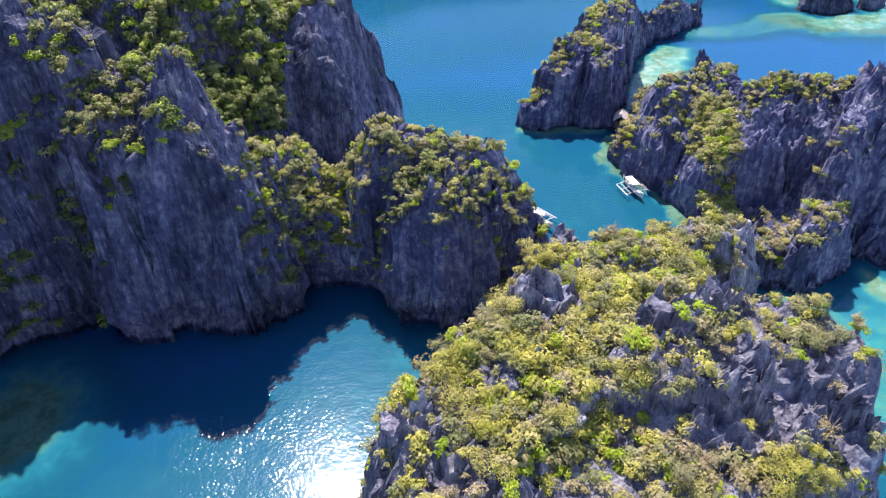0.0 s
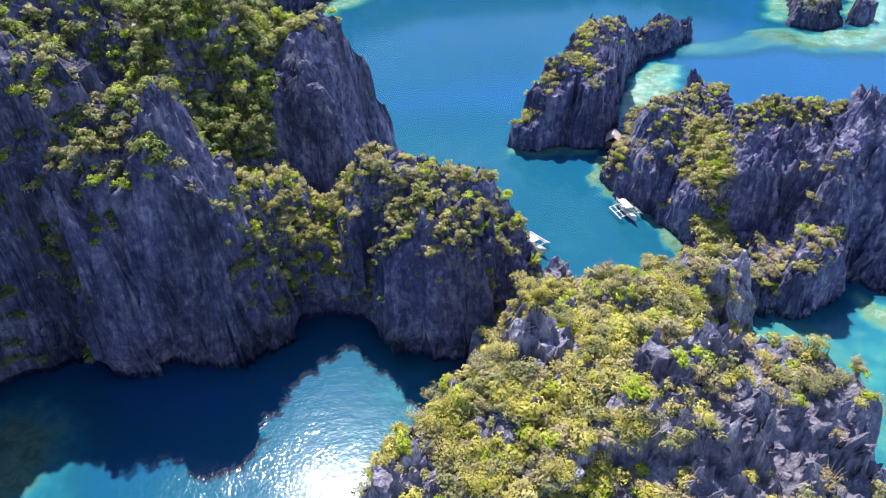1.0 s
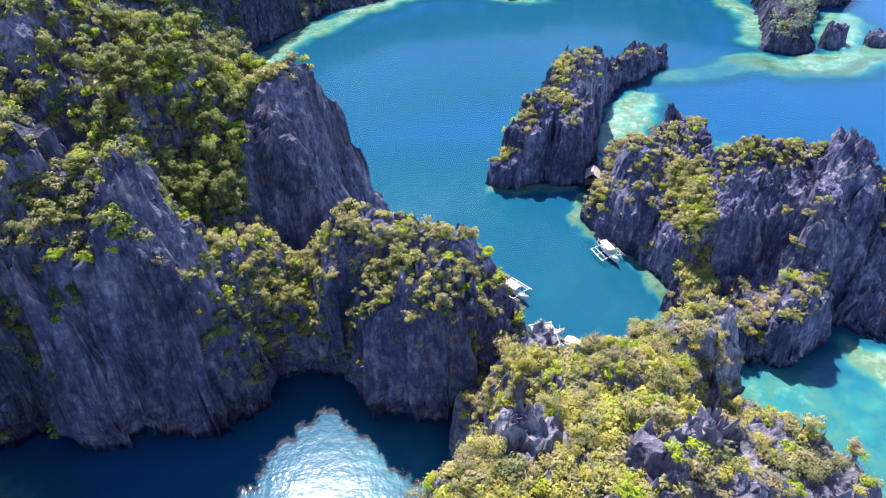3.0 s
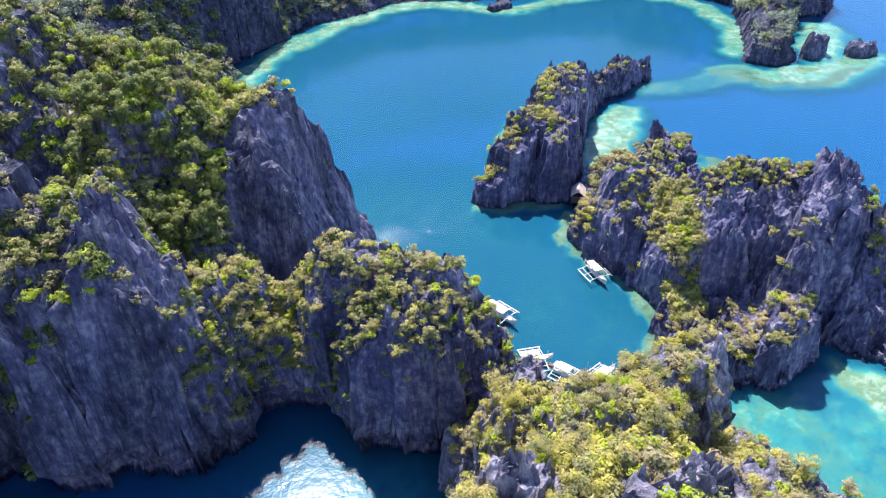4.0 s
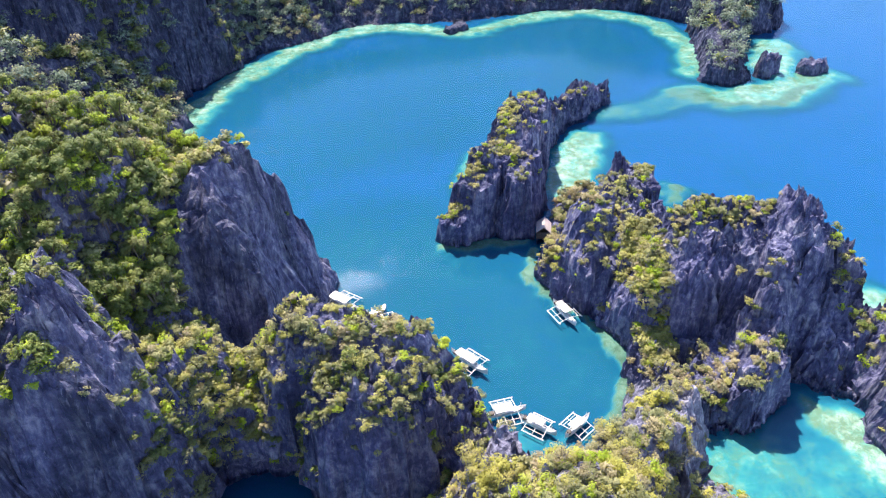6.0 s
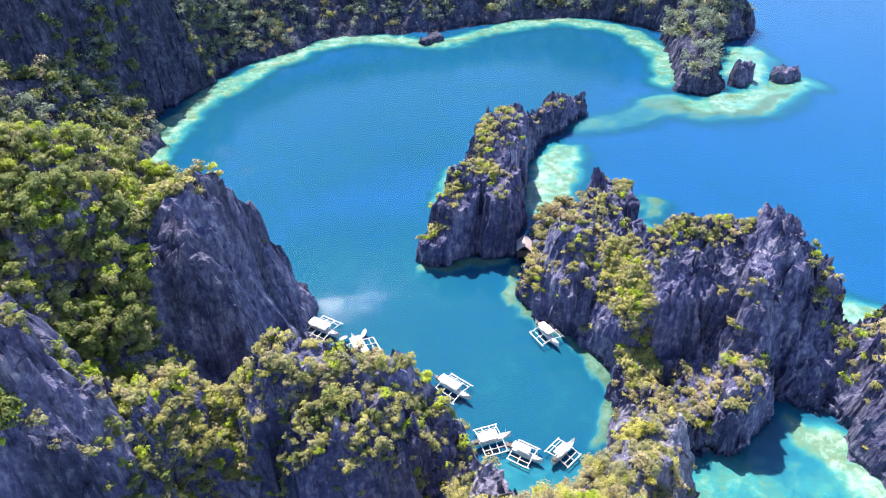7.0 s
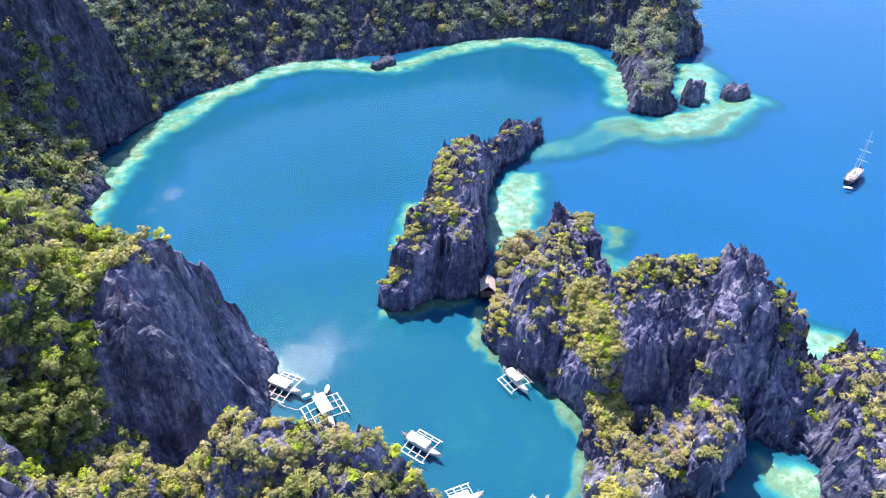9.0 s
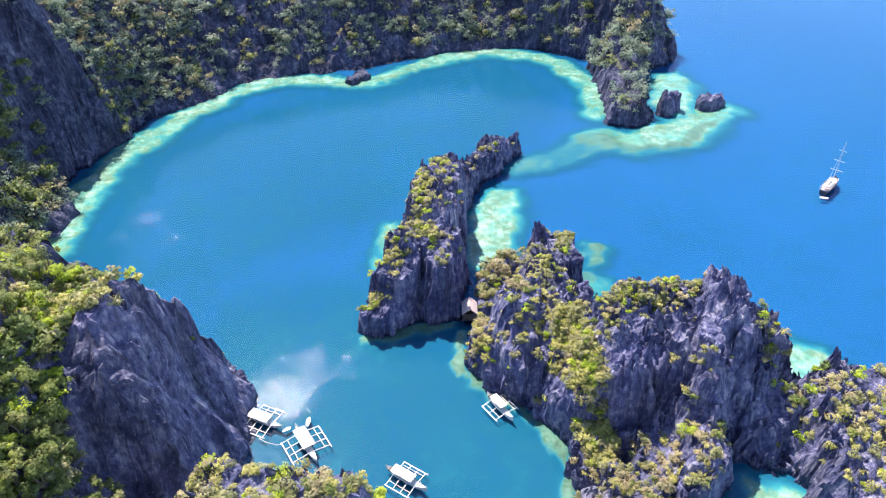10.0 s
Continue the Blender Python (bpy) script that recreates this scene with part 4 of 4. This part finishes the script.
brush(side, "straw-coloured bushes on the low hill", DRY_MIX, 430, (0.9, 2.0), 128, 170, 0.2, low=2, most_slope=3.5, patchy=0.3, region=(92, 76, 150, 130))
# the green gully between the two islets, the leafy crown and the strip down the blade's flank
brush(big_rock, "shrubs in the gully between the islets", DRY_MIX, 640, (0.8, 1.7), 151, 125, 0.24, low=2.0, most_slope=40, patchy=0.0, region=(57, 120, 63.5, 146))
brush(mid_rock, "shrubs in the gully between the islets", DRY_MIX, 330, (0.8, 1.6), 152, 150, 0.22, low=2, most_slope=30, patchy=0.1, region=(59, 140, 66, 149))
brush(mid_rock, "straw-coloured shrubs on the shoulder above the channel", ((LEAF_DRY, 0.5, "dry straw-coloured"), (LEAF_YELLOW, 0.5, "yellow-green")), 120, (0.8, 1.6), 158, 150, 0.22, low=1.5, most_slope=30, patchy=0.1, region=(44, 156, 57, 172))
brush(mid_rock, "pale bushes on the low neck behind the hut", ((LEAF_OLIVE, 0.6, "olive"), (LEAF_DRY, 0.4, "dry straw-coloured")), 60, (1.2, 2.2), 159, 170, 0.2, low=1.0, most_slope=30, patchy=0.0, region=(54, 178, 68, 198))
brush(big_rock, "shrubs on the broken end of the broad islet", RIDGE_MIX, 60, (0.7, 1.5), 156, 150, 0.22, low=2, most_slope=30, patchy=0.3, region=(95, 112, 105, 134))
brush(big_rock, "dry shrubs on the low ground before the hollow face", ((LEAF_OLIVE, 0.4, "olive"), (LEAF_DRY, 0.35, "dry straw-coloured"), (LEAF_YELLOW, 0.25, "yellow-green")), 210, (0.7, 1.5), 160, 140, 0.22, low=3, most_slope=6, patchy=0.12, region=(54, 107, 77, 124))
brush(big_rock, "shrubs crowning the broad islet", DRY_MIX, 150, (0.7, 1.5), 153, 140, 0.26, low=22, most_slope=4, patchy=0.1, region=(66, 138, 89, 147))
brush(blade, "shrubs down the flank of the narrow islet", DRY_MIX, 330, (0.7, 1.5), 154, 140, 0.24, low=3, most_slope=30, patchy=0.15, region=(22, 178, 50, 230), bare=((44, 176, 15, 10, 0.02), (54, 196, 9, 14, 0.03)))
brush(blade, "shrubs along the top of the narrow islet", DRY_MIX, 90, (0.6, 1.4), 155, 140, 0.26, low=10, most_slope=5, patchy=0.1, region=(42, 206, 62, 236))
# single plants that stand out
MARKED = (
    (big_rock, 73.6, 118.6, 12.5, 2.7, LEAF_LIME, "large bright yellow-green bush below the rock face"),
    (wall, -51.2, 95.7, 39.5, 1.7, LEAF_LIME, "bright green bush on the shaded cliff"),
    (wall, -55.0, 97.5, 43.8, 2.3, LEAF_OLIVE, "wide olive bush on a cliff ledge"),
    (ridge, -3.7, 91.5, 10.0, 0.9, LEAF_LIME, "small bright bush low on the cliff"),
    (ridge, -15.5, 108.2, 24.5, 1.8, LEAF_YELLOW, "round yellow-green bush on the ridge"),
    (ridge, -5.2, 100.7, 28.9, 1.2, LEAF_LIME, "bright green bush on the ridge"),
    (ridge, -29.3, 111.0, 28.0, 2.0, LEAF_YELLOW, "wide yellow-green bush on the saddle"),
    (ridge, -32.8, 101.2, 23.8, 1.3, LEAF_YELLOW, "dry yellow bush hanging on the cliff"),
    (ridge, -10.2, 117.2, 33.5, 1.5, LEAF_YELLOW, "yellow bush on the ridge crest"),
    (ridge, 9.0, 112.0, 30.0, 1.4, LEAF_OLIVE, "olive bush at the ridge's end"),
    (ridge, -19.7, 105.1, 11.0, 1.1, LEAF_OLIVE, "olive bush halfway down the cliff"),
    (ridge, 4.0, 99.0, 28.0, 1.2, LEAF_OLIVE, "olive bush at the cliff's brink"),
    (front, 46.5, 64.7, 32.5, 2.2, LEAF_YELLOW, "thin airy yellow tree above the turquoise cove"),
    (front, -1.0, 57.0, 31.0, 2.0, LEAF_DRY, "pale straw-coloured bush at the hill's brink"),
    (blade, 58.4, 229.3, 17.0, 1.8, LEAF_YELLOW, "yellow bush on the tip of the narrow islet"),
    (blade, 47.0, 200.0, 22.0, 1.5, LEAF_LIME, "bright bush on the narrow islet"),
    (mid_rock, 54.8, 179.0, 3.6, 1.9, LEAF_DRY, "pale leafless thicket beside the stilt hut"),
    (peak, -45.5, 136.3, 46.7, 2.8, LEAF_LIME, "broad bright green tree on the wooded slope"),
    (peak, -37.2, 153.5, 41.5, 2.2, LEAF_LIME, "bright green tree beside the peak"),
    (peak, -57.0, 162.0, 51.8, 3.0, LEAF_DRY, "grey leafless-looking tree on the hilltop"),
)
for piece, px, py, pz, r, sort, words in MARKED:
    reach = np.hypot(piece.x - px, piece.y - py) + 0.7 * np.abs(piece.h - (pz - 0.5 * r))
    j, i = np.unravel_index(np.argmin(reach), reach.shape)
    tall = "tree" in words
    plant_one = shrub("tree" if tall else "shrub", words, "tree" if tall else "shrub", rng, sort, r, 800, 0.26, tall=1.6 if tall else 0.0)
    plant_one.matrix_basis = pose(piece.x[j, i], piece.y[j, i], piece.h[j, i] - 0.2 * r, 0, 0, rng.uniform(0, 360))
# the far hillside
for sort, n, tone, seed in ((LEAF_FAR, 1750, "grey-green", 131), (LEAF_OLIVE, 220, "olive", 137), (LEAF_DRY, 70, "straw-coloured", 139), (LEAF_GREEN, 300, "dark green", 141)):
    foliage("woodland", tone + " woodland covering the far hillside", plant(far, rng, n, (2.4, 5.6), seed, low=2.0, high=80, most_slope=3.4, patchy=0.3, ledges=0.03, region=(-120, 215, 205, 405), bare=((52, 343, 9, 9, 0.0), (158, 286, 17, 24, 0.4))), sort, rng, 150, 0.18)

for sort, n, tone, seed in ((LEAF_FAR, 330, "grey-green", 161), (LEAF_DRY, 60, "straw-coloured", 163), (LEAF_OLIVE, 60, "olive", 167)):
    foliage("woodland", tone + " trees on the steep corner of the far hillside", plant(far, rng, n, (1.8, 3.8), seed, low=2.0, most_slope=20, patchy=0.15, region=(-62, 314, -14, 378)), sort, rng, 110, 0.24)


foliage("woodland", "dark green trees on the shaded flank of the far hillside", plant(far, rng, 420, (2.2, 4.4), 171, low=3.0, most_slope=40, patchy=0.1, region=(-135, 246, -62, 322)), LEAF_GREEN, rng, 110, 0.24)


# ---- boats ----
def beam(bm, a, b, w, t=None):
    """A squared pole from a to b with softened ends."""
    a, b = Vector(a), Vector(b)
    ax = (b - a).normalized()
    up = Vector((0, 0, 1)) if abs(ax.z) < 0.9 else Vector((1, 0, 0))
    sx = ax.cross(up).normalized()
    sz = sx.cross(ax)
    t = t or w
    rings = []
    for p, k in ((a, 0.6), (a + ax * w * 0.5, 1.0), (b - ax * w * 0.5, 1.0), (b, 0.6)):
        rings.append([bm.verts.new(p + sx * (w * 0.5 * k * math.cos(q)) + sz * (t * 0.5 * k * math.sin(q))) for q in [math.pi / 3 * i for i in range(6)]])
    for lo, hi in zip(rings, rings[1:]):
        for i in range(6):
            bm.faces.new((lo[i], lo[(i + 1) % 6], hi[(i + 1) % 6], hi[i]))
    bm.faces.new(rings[0][::-1]), bm.faces.new(rings[-1])


def hull_mesh(length, width, depth, sheer, deck_drop, fullness=2.0, transom=0.0):
    """A closed boat hull along x, bow at +x, its deck let in below the gunwale."""
    bm = bmesh.new()
    n = 16
    rows = []
    for i in range(n + 1):
        u = -1 + 2 * i / n
        w = width * 0.5 * max(1 - abs(u) ** fullness, transom if u < 0 else 0.0, 0.03)
        top = depth * 0.55 + sheer * u * u * u * u
        keel = -depth * 0.45 + sheer * 0.8 * abs(u) ** 5
        x = u * length / 2
        rows.append([bm.verts.new(p) for p in ((x, -w, top), (x, -w * 0.8, keel * 0.3 + top * 0.1), (x, 0, keel), (x, w * 0.8, keel * 0.3 + top * 0.1), (x, w, top),
                                               (x, w * 0.82, top), (x, w * 0.8, top - deck_drop), (x, -w * 0.8, top - deck_drop), (x, -w * 0.82, top))])
    for a, b in zip(rows, rows[1:]):
        for k in range(9):
            bm.faces.new((a[k], b[k], b[(k + 1) % 9], a[(k + 1) % 9]))
    bm.faces.new(rows[0][::-1]), bm.faces.new(rows[-1])
    bmesh.ops.recalc_face_normals(bm, faces=bm.faces)
    return bm


def slab(bm, x0, x1, w, z, t, camber=0.0, ends=0.0):
    """A thin cambered roof between x0 and x1."""
    nx, ny = 5, 7
    tops, lows = [], []
    for i in range(nx):
        x = x0 + (x1 - x0) * i / (nx - 1)
        row_t, row_l = [], []
        for j in range(ny):
            v = -1 + 2 * j / (ny - 1)
            zz = z + camber * (1 - v * v) - ends * abs(2 * i / (nx - 1) - 1) ** 2
            row_t.append(bm.verts.new((x, v * w / 2, zz + t))), row_l.append(bm.verts.new((x, v * w / 2, zz)))
        tops.append(row_t), lows.append(row_l)
    for i in range(nx - 1):
        for j in range(ny - 1):
            bm.faces.new((tops[i][j], tops[i + 1][j], tops[i + 1][j + 1], tops[i][j + 1]))
            bm.faces.new((lows[i][j], lows[i][j + 1], lows[i + 1][j + 1], lows[i + 1][j]))
    rim_t = tops[0] + [r[-1] for r in tops[1:-1]] + tops[-1][::-1] + [r[0] for r in tops[-2:0:-1]]
    rim_l = lows[0] + [r[-1] for r in lows[1:-1]] + lows[-1][::-1] + [r[0] for r in lows[-2:0:-1]]
    for k in range(len(rim_t)):
        q = (k + 1) % len(rim_t)
        bm.faces.new((rim_t[k], rim_t[q], rim_l[q], rim_l[k]))


def outrigger_boat(length, span, label, roof=0.5, arms=4):
    """A slim white wooden boat under a wide flat awning, with bamboo floats on cross poles."""
    root = new("outrigger_boat")
    wide, shade = 1.0 + 0.035 * length, span * 0.32
    part("hull", hull_mesh(length, wide, 1.3, 0.75, 0.4, 3.0), WHITE, root)
    bm = bmesh.new()
    slab(bm, -length * (roof * 0.5 + 0.06), length * (roof * 0.5 - 0.06), shade, 1.85, 0.07, 0.16, 0.04)
    awning = part("awning", bm, CANVAS, root, "white canvas awning")
    for sx in (-1, 0, 1):
        bm = bmesh.new()
        x = -0.06 * length + sx * length * roof * 0.46
        beam(bm, (x, -shade * 0.52, 1.98), (x, shade * 0.52, 1.98), 0.1, 0.2)
        part("roof_bow", bm, BAMBOO, awning)
        for sy in (-1, 1):
            bm = bmesh.new()
            beam(bm, (x, sy * wide * 0.5, 0.5), (x, sy * shade * 0.46, 1.98), 0.09)
            part("post", bm, BAMBOO, root)
    bm = bmesh.new()
    slab(bm, -length * 0.4, -length * 0.3, wide * 0.7, 0.62, 0.5, 0.05)
    part("engine_box", bm, DARKWOOD, root, "dark wooden engine box")
    bm = bmesh.new()
    slab(bm, length * 0.2, length * 0.34, wide * 0.55, 0.68, 0.1, 0.04)
    part("foredeck", bm, BAMBOO, root)
    reach = length * 0.26
    for k in range(arms):
        x = -reach + 2 * reach * k / (arms - 1)
        bm = bmesh.new()
        beam(bm, (x, -span / 2, 0.42), (x, 0, 0.95), 0.16)
        beam(bm, (x, 0, 0.95), (x, span / 2, 0.42), 0.16)
        part("cross_pole", bm, WHITE, root)
    for sy in (-1, 1):
        bm = bmesh.new()
        beam(bm, (-reach * 1.12, sy * span / 2, 0.22), (reach * 1.04, sy * span / 2, 0.25), 0.26)
        beam(bm, (reach * 1.04, sy * span / 2, 0.25), (reach * 1.2, sy * span / 2, 0.4), 0.24)
        part("float", bm, WHITE, root)
        bm = bmesh.new()
        beam(bm, (-reach, sy * span * 0.35, 0.64), (reach, sy * span * 0.35, 0.64), 0.15)
        part("rail", bm, BAMBOO, root)
    bm = bmesh.new()
    beam(bm, (length * 0.36, 0, 0.7), (length * 0.36, 0, 2.4), 0.09)
    part("bow_post", bm, WHITE, root)
    return tagged(root, label, "boat", "moored outrigger boats")


BOATS = (
    (10.2, 7.8, -41, -5.2, 155.6, "white outrigger boat with a wide awning moored below the dark peak"),
    (11.5, 8.6, -74, 3.0, 146.4, "large white outrigger boat with a long awning on open water"),
    (9.3, 6.0, -72, 46.0, 143.8, "slim white outrigger boat moored at the reef edge"),
    (10.2, 6.6, -50, 21.2, 131.6, "white outrigger boat moored close to the ridge"),
    (8.6, 6.8, 7, 26.0, 116.8, "white outrigger boat rafted beside another in the cove"),
    (8.0, 5.2, -42, 31.5, 112.5, "white outrigger boat rafted at the end of the cove"),
    (7.6, 5.4, 35, 39.0, 111.2, "small white outrigger boat moored at the cove's rocky end"),
)
for length, span, turn, bx, by, words in BOATS:
    outrigger_boat(length, span, words, 0.44 if length < 10 else 0.5, 3 if span < 6.5 else 4).matrix_basis = pose(bx, by, 0.12, 0, 0, turn)


def sailing_yacht():
    root = new("sailing_yacht")
    part("hull", hull_mesh(13.0, 3.9, 2.0, 0.55, 0.25, 2.4, 0.6), NAVY, root, "dark painted hull")
    bm = bmesh.new()
    slab(bm, -5.6, 5.2, 2.7, 1.05, 0.1, 0.08, 0.0)
    part("deck", bm, TEAK, root, "weathered teak deck")
    bm = bmesh.new()
    slab(bm, -3.0, 1.4, 1.7, 1.15, 0.6, 0.15, 0.05)
    part("cabin", bm, WHITE, root)
    for x0, x1 in ((-2.4, -1.2), (-0.6, 0.6)):
        bm = bmesh.new()
        slab(bm, x0, x1, 0.7, 1.92, 0.06, 0.03)
        part("hatch", bm, DARKWOOD, root, "dark deck hatch")
    for sy in (-1, 1):
        bm = bmesh.new()
        beam(bm, (-5.6, sy * 1.55, 1.75), (4.6, sy * 1.2, 1.85), 0.07)
        for x in (-5.4, -3, -0.6, 1.8, 4.2):
            beam(bm, (x, sy * (1.5 - 0.02 * x), 1.1), (x, sy * (1.45 - 0.02 * x), 1.8), 0.06)
        part("guard_rail", bm, STEEL, root)
    bm = bmesh.new()
    slab(bm, -5.2, -3.4, 2.0, 2.5, 0.06, 0.12, 0.03)
    part("awning", bm, THATCH, root, "faded canvas sunshade")
    bm = bmesh.new()
    beam(bm, (2.6, 0, 1.0), (2.6, 0, 15.6), 0.2)
    mast = part("mast", bm, STEEL, root, "tall pale mast")
    for z, w in ((5.4, 2.0), (8.8, 1.7), (12.4, 1.2)):
        bm = bmesh.new()
        beam(bm, (2.6, -w, z), (2.6, w, z + 0.05), 0.13)
        part("spreader", bm, STEEL, mast)
    bm = bmesh.new()
    beam(bm, (2.4, 0, 2.6), (-3.2, 0, 2.7), 0.28)
    part("boom", bm, STEEL, root)
    for a in ((6.3, 0, 1.6), (-6.3, 0, 1.3)):
        bm = bmesh.new()
        beam(bm, a, (2.6, 0, 15.4), 0.05)
        part("stay", bm, STEEL, root)
    root.matrix_basis = pose(185, 201.5, 0.2, 0, 0, 31)
    tagged(root, "teak-decked sailing yacht with a dark hull, white cabin and bare mast", "yacht")


def dinghy(label, length, m):
    root = new("dinghy")
    part("hull", hull_mesh(length, length * 0.4, 0.6, 0.12, 0.2, 3.0, 0.7), WHITE, root)
    for x in (-0.12, 0.16):
        bm = bmesh.new()
        beam(bm, (x * length, -0.16 * length, 0.26), (x * length, 0.16 * length, 0.26), 0.25, 0.07)
        part("thwart", bm, BAMBOO, root)
    root.matrix_basis = m
    tagged(root, label, "boat")


def stilt_hut():
    """A small hut with a pale pitched roof on posts over the water."""
    root = new("stilt_hut")
    bm = bmesh.new()
    for sy in (-1, 1):
        pts = []
        for x in (-3.0, -1.0, 1.0, 3.0):
            pts.append([bm.verts.new((x, sy * y, z)) for y, z in ((0, 4.9), (1.2, 4.15), (2.5, 3.0), (2.5, 2.88), (1.2, 4.0), (0, 4.75))])
        for a, b in zip(pts, pts[1:]):
            for k in range(6):
                bm.faces.new((a[k], b[k], b[(k + 1) % 6], a[(k + 1) % 6]))
        bm.faces.new(pts[0]), bm.faces.new(pts[-1][::-1])
    bmesh.ops.recalc_face_normals(bm, faces=bm.faces)
    part("roof", bm, THATCH, root, "pale weathered thatch roof")
    bm = bmesh.new()
    beam(bm, (-3.0, 0, 4.92), (3.0, 0, 4.92), 0.35, 0.14)
    part("ridge_cap", bm, THATCH, root)
    bm = bmesh.new()
    slab(bm, -3.2, 3.2, 4.8, 1.0, 0.14)
    part("floor_deck", bm, DARKWOOD, root)
    for x in (-2.6, 2.6):
        bm = bmesh.new()
        slab(bm, x - 0.06, x + 0.06, 3.9, 1.14, 1.8)
        part("end_wall", bm, DARKWOOD, root)
    for x in (-2.6, 0, 2.6):
        for y in (-2.0, 2.0):
            bm = bmesh.new()
            beam(bm, (x, y, -3), (x, y, 3.3), 0.18)
            part("stilt", bm, DARKWOOD, root)
    root.matrix_basis = pose(49.4, 175.4, 0.2, 0, 0, 74) @ Matrix.Diagonal((0.85, 0.8, 0.9, 1))
    tagged(root, "small stilt hut with a pale roof beside the channel", "hut")



def floating_line():
    """A pale mooring line afloat beside the boats, with two small floats."""
    root = new("mooring_line")
    pts = [(-6.4, 151.2), (-5.4, 150.0), (-4.2, 149.2), (-3.0, 148.4), (-2.2, 148.3)]
    bm = bmesh.new()
    for a, b in zip(pts, pts[1:]):
        beam(bm, (*a, 0.03), (*b, 0.03), 0.1)
    part("line", bm, BAMBOO, root)
    for x, y in (pts[0], pts[-1]):
        bm = bmesh.new()
        bmesh.ops.create_icosphere(bm, subdivisions=2, radius=0.2, matrix=pose(x, y, 0.08))
        part("buoy", bm, WHITE, root, "small white buoy")
    tagged(root, "pale mooring line floating beside the outrigger boats", "rope")


floating_line()
sailing_yacht()
dinghy("small white dinghy floating behind the yacht", 2.7, pose(178.6, 196.2, 0.05, 0, 0, -30))
dinghy("small white skiff tied astern of the large outrigger boat", 2.5, pose(4.3, 152.6, 0.05, 0, 0, 70))
dinghy("small white skiff drifting beside the large outrigger boat", 2.1, pose(-0.5, 151.8, 0.05, 0, 0, 20))
stilt_hut()
